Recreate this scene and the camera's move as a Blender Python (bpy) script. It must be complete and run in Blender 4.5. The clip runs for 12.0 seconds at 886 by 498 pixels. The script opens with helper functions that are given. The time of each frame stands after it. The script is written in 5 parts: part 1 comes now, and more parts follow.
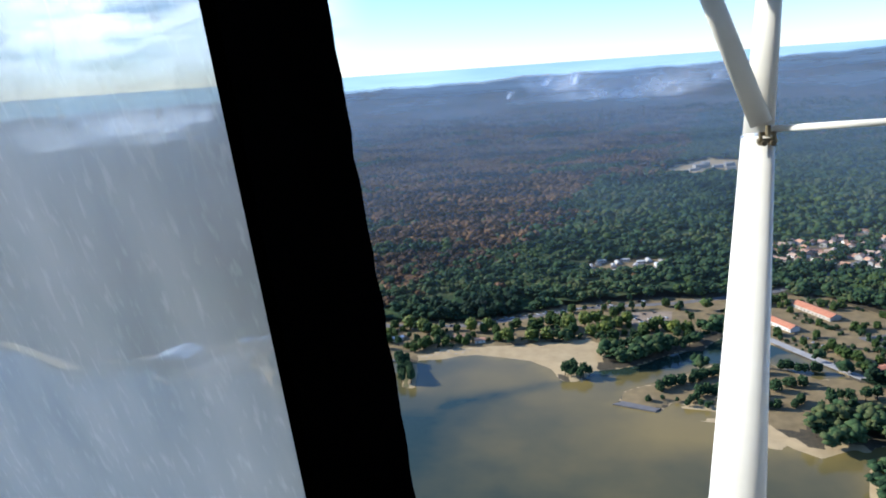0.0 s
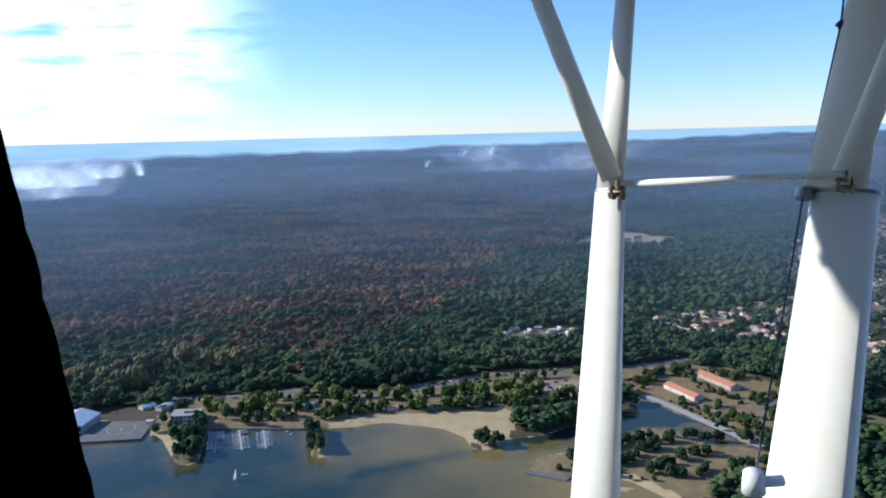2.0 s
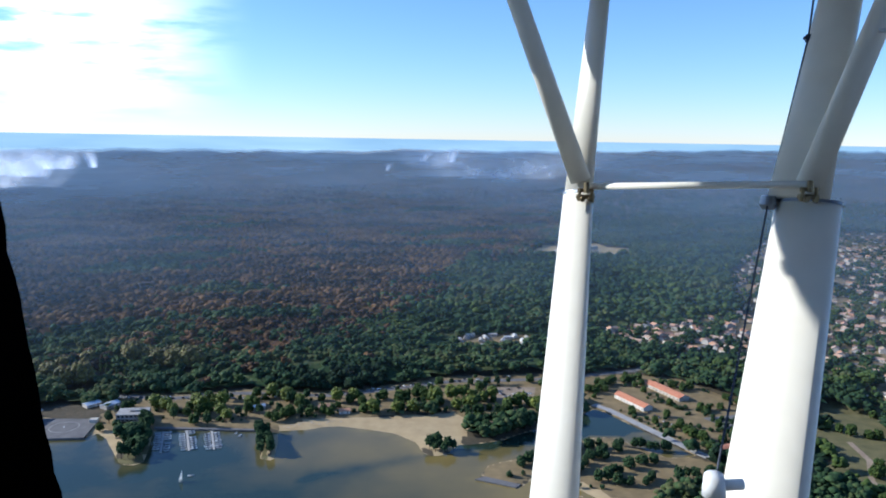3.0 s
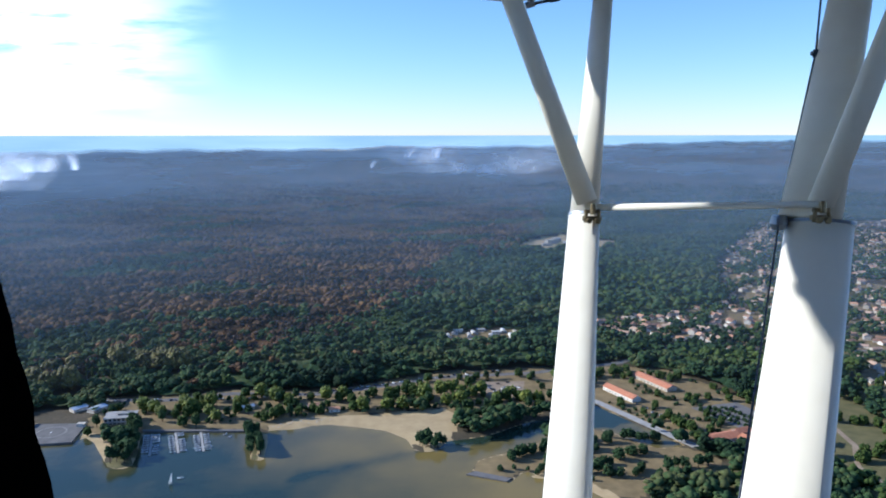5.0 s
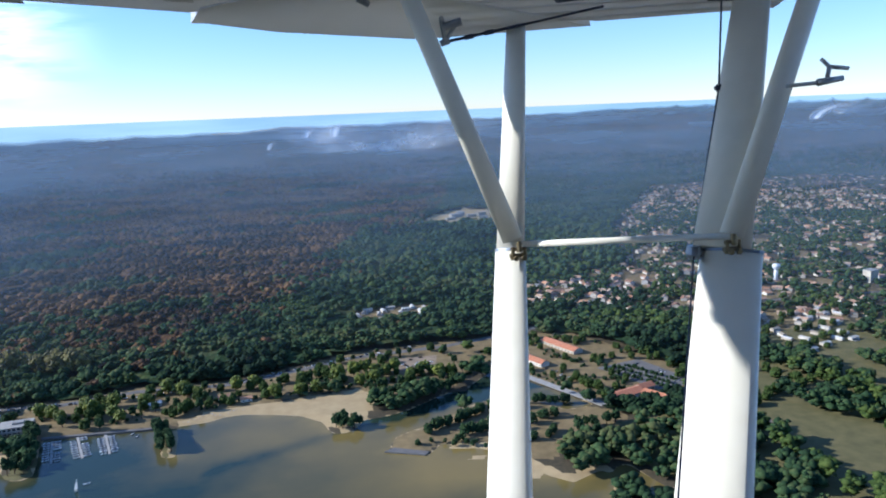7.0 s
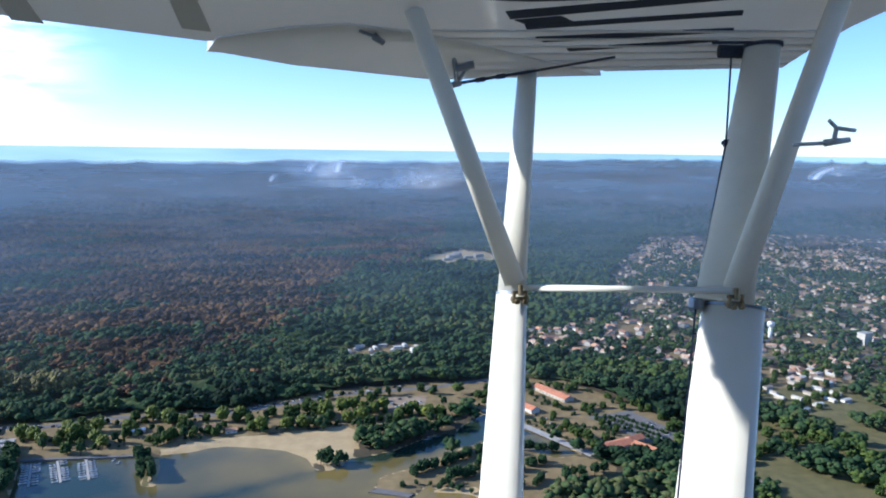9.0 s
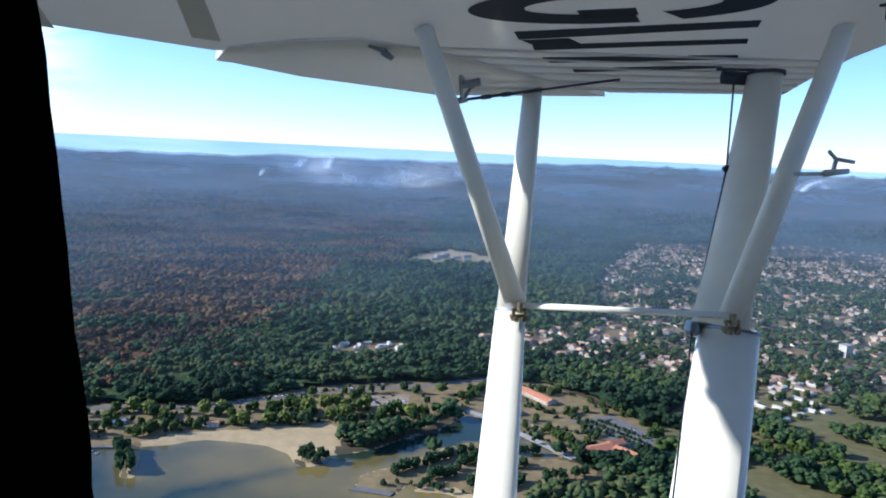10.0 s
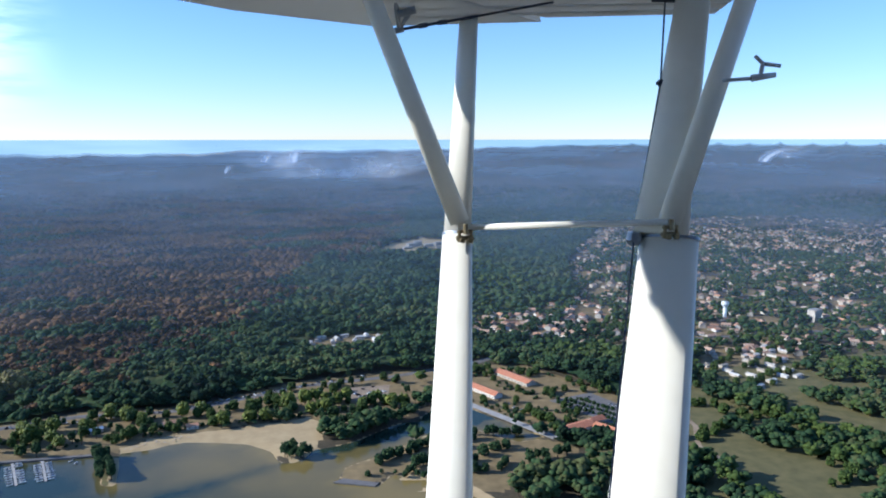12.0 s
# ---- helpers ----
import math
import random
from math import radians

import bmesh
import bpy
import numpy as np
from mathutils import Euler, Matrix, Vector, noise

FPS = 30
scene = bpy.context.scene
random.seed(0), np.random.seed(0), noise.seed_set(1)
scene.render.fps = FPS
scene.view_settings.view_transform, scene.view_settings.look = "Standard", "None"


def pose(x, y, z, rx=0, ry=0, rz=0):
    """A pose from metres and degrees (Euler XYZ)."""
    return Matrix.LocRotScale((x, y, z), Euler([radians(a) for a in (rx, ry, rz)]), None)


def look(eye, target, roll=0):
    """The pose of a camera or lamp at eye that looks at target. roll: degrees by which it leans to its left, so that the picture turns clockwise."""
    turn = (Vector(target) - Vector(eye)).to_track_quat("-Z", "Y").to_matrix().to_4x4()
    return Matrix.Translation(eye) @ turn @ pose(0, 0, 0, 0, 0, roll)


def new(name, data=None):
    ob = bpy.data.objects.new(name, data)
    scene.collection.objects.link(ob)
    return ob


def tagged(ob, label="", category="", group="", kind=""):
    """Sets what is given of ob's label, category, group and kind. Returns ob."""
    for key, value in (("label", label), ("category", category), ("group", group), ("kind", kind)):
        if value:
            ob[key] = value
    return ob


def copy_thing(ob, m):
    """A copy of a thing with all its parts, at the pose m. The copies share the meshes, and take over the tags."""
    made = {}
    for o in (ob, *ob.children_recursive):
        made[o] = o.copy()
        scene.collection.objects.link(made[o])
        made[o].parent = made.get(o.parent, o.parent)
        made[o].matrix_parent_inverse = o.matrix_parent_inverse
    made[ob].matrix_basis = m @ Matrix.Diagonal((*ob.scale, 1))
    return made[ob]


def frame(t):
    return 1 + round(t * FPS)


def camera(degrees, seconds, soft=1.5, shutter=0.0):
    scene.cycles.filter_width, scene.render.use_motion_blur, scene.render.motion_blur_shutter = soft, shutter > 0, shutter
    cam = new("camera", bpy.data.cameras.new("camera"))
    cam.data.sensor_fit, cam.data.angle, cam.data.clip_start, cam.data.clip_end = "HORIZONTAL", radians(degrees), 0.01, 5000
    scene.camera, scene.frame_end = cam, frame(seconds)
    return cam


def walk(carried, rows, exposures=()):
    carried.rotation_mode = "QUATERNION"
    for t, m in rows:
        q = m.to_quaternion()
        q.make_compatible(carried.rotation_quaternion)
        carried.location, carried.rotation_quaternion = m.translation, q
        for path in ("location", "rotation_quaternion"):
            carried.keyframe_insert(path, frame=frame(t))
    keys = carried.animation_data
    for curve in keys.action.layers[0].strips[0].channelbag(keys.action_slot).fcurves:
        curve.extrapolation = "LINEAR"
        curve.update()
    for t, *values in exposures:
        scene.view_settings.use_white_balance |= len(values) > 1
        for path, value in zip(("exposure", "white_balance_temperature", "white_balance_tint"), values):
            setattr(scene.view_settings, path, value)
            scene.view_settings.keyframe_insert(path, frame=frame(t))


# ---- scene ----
# A light aircraft holds 260 m over a lake shore; x right, y out over the land, z up, water at 0.
H = 260.0
cam = camera(61.0, 12.0, soft=1.9)
PATH = [
    (0.0, -0.016, -0.042, 259.935, 76.64, 3.94, 6.72),
    (0.5, 0.072, -0.081, 259.959, 77.91, 3.53, 6.42),
    (1.0, 0.130, -0.093, 259.957, 79.45, 4.39, 4.55),
    (1.5, 0.111, -0.058, 259.919, 80.27, 2.81, 2.04),
    (2.0, 0.112, -0.055, 259.881, 81.35, 1.44, 0.68),
    (2.5, 0.127, -0.048, 259.874, 81.87, 1.06, -0.22),
    (3.0, 0.091, -0.037, 259.859, 81.71, -0.94, -2.19),
    (5.0, 0.050, 0.018, 259.922, 81.41, 0.04, -3.38),
    (5.5, 0.018, 0.067, 259.930, 81.25, -0.08, -4.78),
    (6.0, 0.043, 0.040, 259.956, 80.47, 2.40, -6.05),
    (6.5, 0.012, 0.056, 259.997, 80.03, 3.13, -9.21),
    (7.0, -0.003, 0.044, 260.082, 79.53, 2.24, -11.05),
    (9.0, -0.015, 0.053, 260.079, 82.59, -0.81, -10.83),
    (9.5, -0.020, 0.043, 260.113, 82.63, -1.20, -10.89),
    (10.0, -0.050, 0.051, 260.118, 82.59, -2.75, -11.49),
    (10.5, -0.095, 0.039, 260.217, 82.42, -4.05, -12.43),
    (11.0, -0.047, 0.027, 260.184, 82.59, -2.17, -11.72),
    (11.5, -0.002, 0.035, 260.046, 82.22, 1.37, -13.29),
    (12.0, 0.008, -0.005, 259.968, 81.72, 0.07, -14.03),
]
LIGHT = [(t, stops, 5450 if t < 0.8 else 5250, 8) for t, stops in ((0.0, 1.24), (0.5, 1.24), (1.0, 1.0), (1.5, 0.8), (2.0, 0.88), (3.0, 0.91), (5.0, 0.97), (7.2, 0.99), (9.0, 1.16), (9.5, 1.04), (10.0, 1.17), (10.5, 1.55), (11.0, 1.7), (11.5, 1.36), (12.0, 0.98))]
walk(cam, [(t, pose(*row)) for t, *row in PATH], LIGHT)

# ---- light ----
SUN_AZ, SUN_EL = -78.0, 26.3
world = bpy.data.worlds.new("sky")
scene.world = world
world.use_nodes = True
wn, wl = world.node_tree.nodes, world.node_tree.links
sky = wn.new("ShaderNodeTexSky")
sky.sky_type, sky.sun_disc = "NISHITA", False
sky.sun_elevation, sky.sun_rotation = radians(SUN_EL), radians(SUN_AZ)
sky.air_density, sky.dust_density, sky.ozone_density = 1.0, 0.0, 5.0
back = wn["Background"]
back.inputs["Strength"].default_value = 0.1
wtc, wsep, wu, wv = wn.new("ShaderNodeTexCoord"), wn.new("ShaderNodeSeparateXYZ"), wn.new("ShaderNodeMath"), wn.new("ShaderNodeMath")
wl.new(wtc.outputs["Generated"], wsep.inputs[0])
for node, axis in ((wu, "X"), (wv, "Z")):
    node.operation = "DIVIDE"
    wl.new(wsep.outputs[axis], node.inputs[0])
    wl.new(wsep.outputs["Y"], node.inputs[1])
wcomb, wnoise = wn.new("ShaderNodeCombineXYZ"), wn.new("ShaderNodeTexNoise")
wl.new(wu.outputs[0], wcomb.inputs[0])
wstretch = wn.new("ShaderNodeMath")
wstretch.operation = "MULTIPLY"
wstretch.inputs[1].default_value = 5.5
wl.new(wv.outputs[0], wstretch.inputs[0])
wl.new(wstretch.outputs[0], wcomb.inputs[1])
wnoise.inputs["Scale"].default_value, wnoise.inputs["Detail"].default_value = 7.0, 6.0
wl.new(wcomb.outputs[0], wnoise.inputs["Vector"])


def w_range(socket, lo, hi):
    node = wn.new("ShaderNodeMapRange")
    node.interpolation_type = "SMOOTHSTEP"
    node.inputs["From Min"].default_value, node.inputs["From Max"].default_value = lo, hi
    wl.new(socket, node.inputs["Value"])
    return node.outputs[0]


def w_times(a, b):
    node = wn.new("ShaderNodeMath")
    node.operation = "MULTIPLY"
    wl.new(a, node.inputs[0])
    wl.new(b, node.inputs[1])
    return node.outputs[0]


cover = w_times(w_times(w_range(wu.outputs[0], -0.2, -0.46), w_range(wv.outputs[0], 0.0, 0.09)), w_times(w_range(wv.outputs[0], 0.34, 0.12), w_range(wnoise.outputs["Fac"], 0.32, 0.58)))
wmix = wn.new("ShaderNodeMix")
wmix.data_type = "RGBA"
wmix.inputs["B"].default_value = (13.0, 13.2, 13.5, 1)
wl.new(cover, wmix.inputs["Factor"])
wtint = wn.new("ShaderNodeMix")
wtint.data_type, wtint.blend_type = "RGBA", "MULTIPLY"
wtint.inputs["Factor"].default_value, wtint.inputs["B"].default_value = 1.0, (0.93, 0.88, 0.94, 1)
wl.new(sky.outputs[0], wtint.inputs["A"])
wl.new(wtint.outputs["Result"], wmix.inputs["A"])
wl.new(wmix.outputs["Result"], back.inputs[0])
sun = new("sun", bpy.data.lights.new("sun", "SUN"))
sun.data.energy, sun.data.angle, sun.data.color = 3.6, radians(0.53), (1.0, 0.89, 0.74)
s_dir = Vector((math.sin(radians(SUN_AZ)) * math.cos(radians(SUN_EL)), math.cos(radians(SUN_AZ)) * math.cos(radians(SUN_EL)), math.sin(radians(SUN_EL))))
sun.matrix_world = look(s_dir * 50 + Vector((0, 0, H)), (0, 0, H))


# ---- materials ----
def surface(name, colours, size=5.0, rough=0.8, metal=0.0, bump=0.0, vary=0.0, by="", spec=0.3, span=0.5, patch=0.0):
    """A procedural surface: broad and fine noise through a colour ramp, with relief; by: 'island' or 'object' shifts the tone piece by piece."""
    m = bpy.data.materials.new(name)
    m.use_nodes = True
    n, l = m.node_tree.nodes, m.node_tree.links
    b = n["Principled BSDF"]
    b.inputs["Roughness"].default_value, b.inputs["Metallic"].default_value = rough, metal
    b.inputs["Specular IOR Level"].default_value = spec
    tc = n.new("ShaderNodeTexCoord")
    broad, fine = n.new("ShaderNodeTexNoise"), n.new("ShaderNodeTexNoise")
    broad.inputs["Scale"].default_value, broad.inputs["Detail"].default_value = 1.0 / size, 3.0
    fine.inputs["Scale"].default_value, fine.inputs["Detail"].default_value = 9.0 / size, 4.0
    for t in (broad, fine):
        l.new(tc.outputs["Object"], t.inputs["Vector"])
    mix = n.new("ShaderNodeMath")
    mix.operation = "MULTIPLY_ADD"
    mix.inputs[1].default_value = 0.45
    half = n.new("ShaderNodeMath")
    half.operation = "MULTIPLY"
    half.inputs[1].default_value = 0.55
    l.new(broad.outputs["Fac"], half.inputs[0])
    l.new(fine.outputs["Fac"], mix.inputs[0])
    l.new(half.outputs[0], mix.inputs[2])
    value = mix.outputs[0]
    if by:
        src = n.new("ShaderNodeNewGeometry").outputs["Random Per Island"] if by == "island" else n.new("ShaderNodeObjectInfo").outputs["Random"]
        shift = n.new("ShaderNodeMath")
        shift.operation = "MULTIPLY_ADD"
        shift.inputs[1].default_value, shift.inputs[2].default_value = vary, -vary / 2
        l.new(src, shift.inputs[0])
        add = n.new("ShaderNodeMath")
        l.new(value, add.inputs[0])
        l.new(shift.outputs[0], add.inputs[1])
        value = add.outputs[0]
    if patch:
        stretch, wide_ = n.new("ShaderNodeMapping"), n.new("ShaderNodeTexNoise")
        stretch.inputs["Scale"].default_value = (0.4 / patch, 1.0 / patch, 0.0)
        wide_.inputs["Scale"].default_value, wide_.inputs["Detail"].default_value = 1.0, 3.0
        l.new(tc.outputs["Object"], stretch.inputs[0])
        l.new(stretch.outputs[0], wide_.inputs["Vector"])
        tone = n.new("ShaderNodeMath")
        tone.operation = "MULTIPLY_ADD"
        tone.inputs[1].default_value, tone.inputs[2].default_value = 1.5, -0.75
        l.new(wide_.outputs["Fac"], tone.inputs[0])
        both = n.new("ShaderNodeMath")
        l.new(value, both.inputs[0])
        l.new(tone.outputs[0], both.inputs[1])
        value = both.outputs[0]
    ramp = n.new("ShaderNodeValToRGB")
    e = ramp.color_ramp.elements
    while len(e) < len(colours):
        e.new(0.5)
    for i, c in enumerate(colours):
        e[i].position, e[i].color = 0.5 + span * (i / max(1, len(colours) - 1) - 0.5), (*c, 1)
    l.new(value, ramp.inputs[0])
    l.new(ramp.outputs[0], b.inputs["Base Color"])
    if bump:
        bp = n.new("ShaderNodeBump")
        bp.inputs["Strength"].default_value, bp.inputs["Distance"].default_value = bump, size * 0.05
        l.new(fine.outputs["Fac"], bp.inputs["Height"])
        l.new(bp.outputs[0], b.inputs["Normal"])
    return m


M_PINE = surface("pine_needles", [(0.013, 0.025, 0.013), (0.026, 0.05, 0.022), (0.043, 0.074, 0.028), (0.074, 0.084, 0.032)], 6, 0.85, bump=0.5, vary=0.35, by="island", spec=0.08, patch=90.0)
M_BURNT = surface("scorched_needles", [(0.018, 0.02, 0.017), (0.064, 0.041, 0.025), (0.118, 0.066, 0.032), (0.18, 0.102, 0.044)], 6, 0.85, bump=0.5, vary=0.35, by="island", spec=0.08, patch=90.0)
M_LEAF = surface("broad_leaves", [(0.022, 0.04, 0.01), (0.045, 0.07, 0.016), (0.08, 0.106, 0.024)], 4, 0.75, bump=0.4, vary=0.4, by="island", spec=0.12)
M_YELLOW = surface("yellowing_leaves", [(0.045, 0.04, 0.012), (0.11, 0.094, 0.022), (0.18, 0.15, 0.03)], 4, 0.7, bump=0.4, vary=0.4, by="island")
M_BARK = surface("bark", [(0.05, 0.03, 0.02), (0.12, 0.08, 0.055)], 0.6, 0.9, bump=0.5)
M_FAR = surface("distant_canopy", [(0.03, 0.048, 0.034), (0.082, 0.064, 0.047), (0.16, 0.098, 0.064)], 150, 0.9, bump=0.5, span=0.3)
M_ROUND = surface("bright_leaves", [(0.04, 0.06, 0.008), (0.1, 0.122, 0.013), (0.175, 0.185, 0.02)], 4, 0.65, bump=0.4, vary=0.4, by="island")
M_SAND = surface("beach_sand", [(0.37, 0.26, 0.135), (0.5, 0.37, 0.205), (0.62, 0.48, 0.29)], 12, 0.9, bump=0.2)
M_EARTH = surface("dry_earth", [(0.17, 0.12, 0.08), (0.28, 0.21, 0.14), (0.38, 0.3, 0.2)], 14, 0.95, bump=0.3)
M_GRASS = surface("dry_grass", [(0.07, 0.085, 0.025), (0.14, 0.13, 0.045), (0.24, 0.19, 0.09)], 18, 0.9, bump=0.3)
M_ASPHALT = surface("worn_asphalt", [(0.09, 0.085, 0.08), (0.15, 0.14, 0.13), (0.2, 0.185, 0.165)], 8, 0.9, bump=0.15)
M_CONCRETE = surface("concrete", [(0.24, 0.22, 0.2), (0.34, 0.32, 0.29), (0.42, 0.4, 0.36)], 6, 0.85, bump=0.15)
M_WALL = surface("render_wall", [(0.4, 0.34, 0.26), (0.55, 0.49, 0.4), (0.72, 0.68, 0.6)], 4, 0.85, vary=0.4, by="object")
M_TILE = surface("roof_tiles", [(0.26, 0.14, 0.085), (0.4, 0.25, 0.165), (0.48, 0.35, 0.25), (0.52, 0.27, 0.15)], 3, 0.85, bump=0.3, vary=0.7, by="object")
M_RED = surface("orange_roof_tiles", [(0.36, 0.13, 0.07), (0.47, 0.19, 0.1), (0.55, 0.26, 0.15)], 3, 0.8, bump=0.3)
M_METAL_ROOF = surface("pale_metal_roof", [(0.4, 0.44, 0.48), (0.55, 0.6, 0.64), (0.66, 0.7, 0.74)], 5, 0.45, metal=0.2)
M_WHITE = surface("white_panel", [(0.62, 0.62, 0.6), (0.75, 0.75, 0.73), (0.82, 0.82, 0.8)], 3, 0.5)
M_PALE_ROOF = surface("pale_sheet_roof", [(0.3, 0.25, 0.19), (0.46, 0.42, 0.36), (0.64, 0.62, 0.57)], 4, 0.7, vary=0.6, by="object")
M_DARK = surface("dark_opening", [(0.01, 0.012, 0.015), (0.03, 0.032, 0.036)], 2, 0.3)
M_CAR = surface("car_paint", [(0.03, 0.035, 0.05), (0.3, 0.3, 0.31), (0.75, 0.75, 0.75)], 30, 0.3, vary=1.2, by="object", spec=0.5)
M_RUBBER = surface("rubber", [(0.015, 0.015, 0.015), (0.03, 0.03, 0.03)], 0.3, 0.8)
M_HULL = surface("boat_hull", [(0.5, 0.52, 0.54), (0.72, 0.73, 0.74), (0.8, 0.8, 0.8)], 3, 0.35, vary=0.5, by="object")
M_PLANK = surface("grey_planks", [(0.3, 0.28, 0.25), (0.45, 0.42, 0.38)], 2, 0.85, bump=0.2)
M_STRUT = surface("white_strut_paint", [(0.75, 0.7, 0.58), (0.81, 0.76, 0.64), (0.84, 0.8, 0.69)], 0.5, 0.38, spec=0.4)
M_WING = surface("wing_fabric", [(0.77, 0.75, 0.71), (0.82, 0.8, 0.76), (0.85, 0.83, 0.8)], 0.9, 0.2, spec=0.5)


def fabric(m, share):
    """Lets part of the light through a thin cloth skin."""
    n, l = m.node_tree.nodes, m.node_tree.links
    b, glow, mix = n["Principled BSDF"], n.new("ShaderNodeBsdfTranslucent"), n.new("ShaderNodeMixShader")
    glow.inputs[0].default_value = (0.86, 0.84, 0.8, 1)
    mix.inputs[0].default_value = share
    l.new(b.outputs[0], mix.inputs[1])
    l.new(glow.outputs[0], mix.inputs[2])
    l.new(mix.outputs[0], n["Material Output"].inputs[0])


fabric(M_WING, 0.24)
M_WING.node_tree.nodes["Principled BSDF"].inputs["Coat Weight"].default_value = 0.8
M_WING.node_tree.nodes["Principled BSDF"].inputs["Coat Roughness"].default_value = 0.04
M_NAVY = surface("dark_blue_film", [(0.02, 0.03, 0.055), (0.035, 0.048, 0.08)], 0.3, 0.4)
M_BRASS = surface("cadmium_fitting", [(0.07, 0.054, 0.03), (0.21, 0.16, 0.085), (0.37, 0.31, 0.19)], 0.02, 0.45, metal=0.7)
M_CABLE = surface("braided_cable", [(0.02, 0.025, 0.04), (0.06, 0.07, 0.1)], 0.01, 0.5, bump=0.4)
M_STEEL = surface("steel_tube", [(0.2, 0.22, 0.25), (0.34, 0.36, 0.4)], 0.05, 0.4, metal=0.6)
M_RIB_SHADE = surface("rib_shade_cloth", [(0.5, 0.48, 0.44), (0.58, 0.56, 0.52)], 0.4, 0.3)
M_SHADE_PANEL = surface("cabin_lining", [(0.05, 0.05, 0.052), (0.08, 0.08, 0.08)], 0.2, 0.9)
M_PALE_STEEL = surface("pale_steel", [(0.42, 0.44, 0.47), (0.56, 0.58, 0.6)], 0.05, 0.45, metal=0.2)
M_BLACK = surface("black_trim", [(0.0006, 0.0006, 0.0006), (0.002, 0.002, 0.0022)], 0.05, 0.95, spec=0.0)


def ground_material():
    m = surface("forest_floor", [(0.035, 0.03, 0.018), (0.075, 0.06, 0.035), (0.12, 0.09, 0.055)], 25, 0.95, bump=0.2)
    n, l = m.node_tree.nodes, m.node_tree.links
    b = n["Principled BSDF"]
    base = b.inputs["Base Color"].links[0].from_socket
    zone = n.new("ShaderNodeAttribute")
    zone.attribute_name = "zone"
    split = n.new("ShaderNodeSeparateColor")
    l.new(zone.outputs["Color"], split.inputs[0])
    tc, edge = n.new("ShaderNodeTexCoord"), n.new("ShaderNodeTexNoise")
    edge.inputs["Scale"].default_value, edge.inputs["Detail"].default_value = 0.09, 5
    l.new(tc.outputs["Object"], edge.inputs["Vector"])
    for i, cols in enumerate((((0.085, 0.065, 0.03), (0.33, 0.235, 0.11)), ((0.06, 0.064, 0.024), (0.2, 0.165, 0.068)), ((0.3, 0.21, 0.1), (0.53, 0.4, 0.215)))):
        soil = n.new("ShaderNodeMix")
        soil.data_type = "RGBA"
        soil.inputs["A"].default_value, soil.inputs["B"].default_value = (*cols[0], 1), (*cols[1], 1)
        l.new(edge.outputs["Fac"], soil.inputs["Factor"])
        add = n.new("ShaderNodeMath")
        l.new(split.outputs[(1, 2, 0)[i]], add.inputs[0])
        l.new(edge.outputs["Fac"], add.inputs[1])
        cut = n.new("ShaderNodeMapRange")
        cut.inputs["From Min"].default_value, cut.inputs["From Max"].default_value = 0.95, 1.1
        l.new(add.outputs[0], cut.inputs["Value"])
        over = n.new("ShaderNodeMix")
        over.data_type = "RGBA"
        l.new(cut.outputs[0], over.inputs["Factor"])
        l.new(base, over.inputs["A"])
        l.new(soil.outputs["Result"], over.inputs["B"])
        base = over.outputs["Result"]
    l.new(base, b.inputs["Base Color"])
    return m


def water_material(name, deep, shallow, ripple, rough):
    m = bpy.data.materials.new(name)
    m.use_nodes = True
    n, l = m.node_tree.nodes, m.node_tree.links
    b = n["Principled BSDF"]
    b.inputs["Roughness"].default_value, b.inputs["IOR"].default_value = rough, 1.33
    at, tc = n.new("ShaderNodeAttribute"), n.new("ShaderNodeTexCoord")
    at.attribute_name = "shallow"
    streak, wave = n.new("ShaderNodeTexNoise"), n.new("ShaderNodeTexNoise")
    streak.inputs["Scale"].default_value, streak.inputs["Detail"].default_value = 0.014, 4
    wave.inputs["Scale"].default_value, wave.inputs["Detail"].default_value = ripple, 3
    for t in (streak, wave):
        l.new(tc.outputs["Object"], t.inputs["Vector"])
    f = n.new("ShaderNodeMath")
    f.operation = "MULTIPLY_ADD"
    f.inputs[1].default_value = 0.9
    sub = n.new("ShaderNodeMath")
    sub.operation = "SUBTRACT"
    sub.inputs[1].default_value = 0.5
    l.new(streak.outputs["Fac"], sub.inputs[0])
    l.new(sub.outputs[0], f.inputs[0])
    l.new(at.outputs["Fac"], f.inputs[2])
    c = n.new("ShaderNodeMix")
    c.data_type = "RGBA"
    c.clamp_factor = True
    c.inputs["A"].default_value, c.inputs["B"].default_value = (*deep, 1), (*shallow, 1)
    l.new(f.outputs[0], c.inputs["Factor"])
    l.new(c.outputs["Result"], b.inputs["Base Color"])
    bp = n.new("ShaderNodeBump")
    bp.inputs["Strength"].default_value, bp.inputs["Distance"].default_value = 0.25, 0.3
    l.new(wave.outputs["Fac"], bp.inputs["Height"])
    l.new(bp.outputs[0], b.inputs["Normal"])
    return m


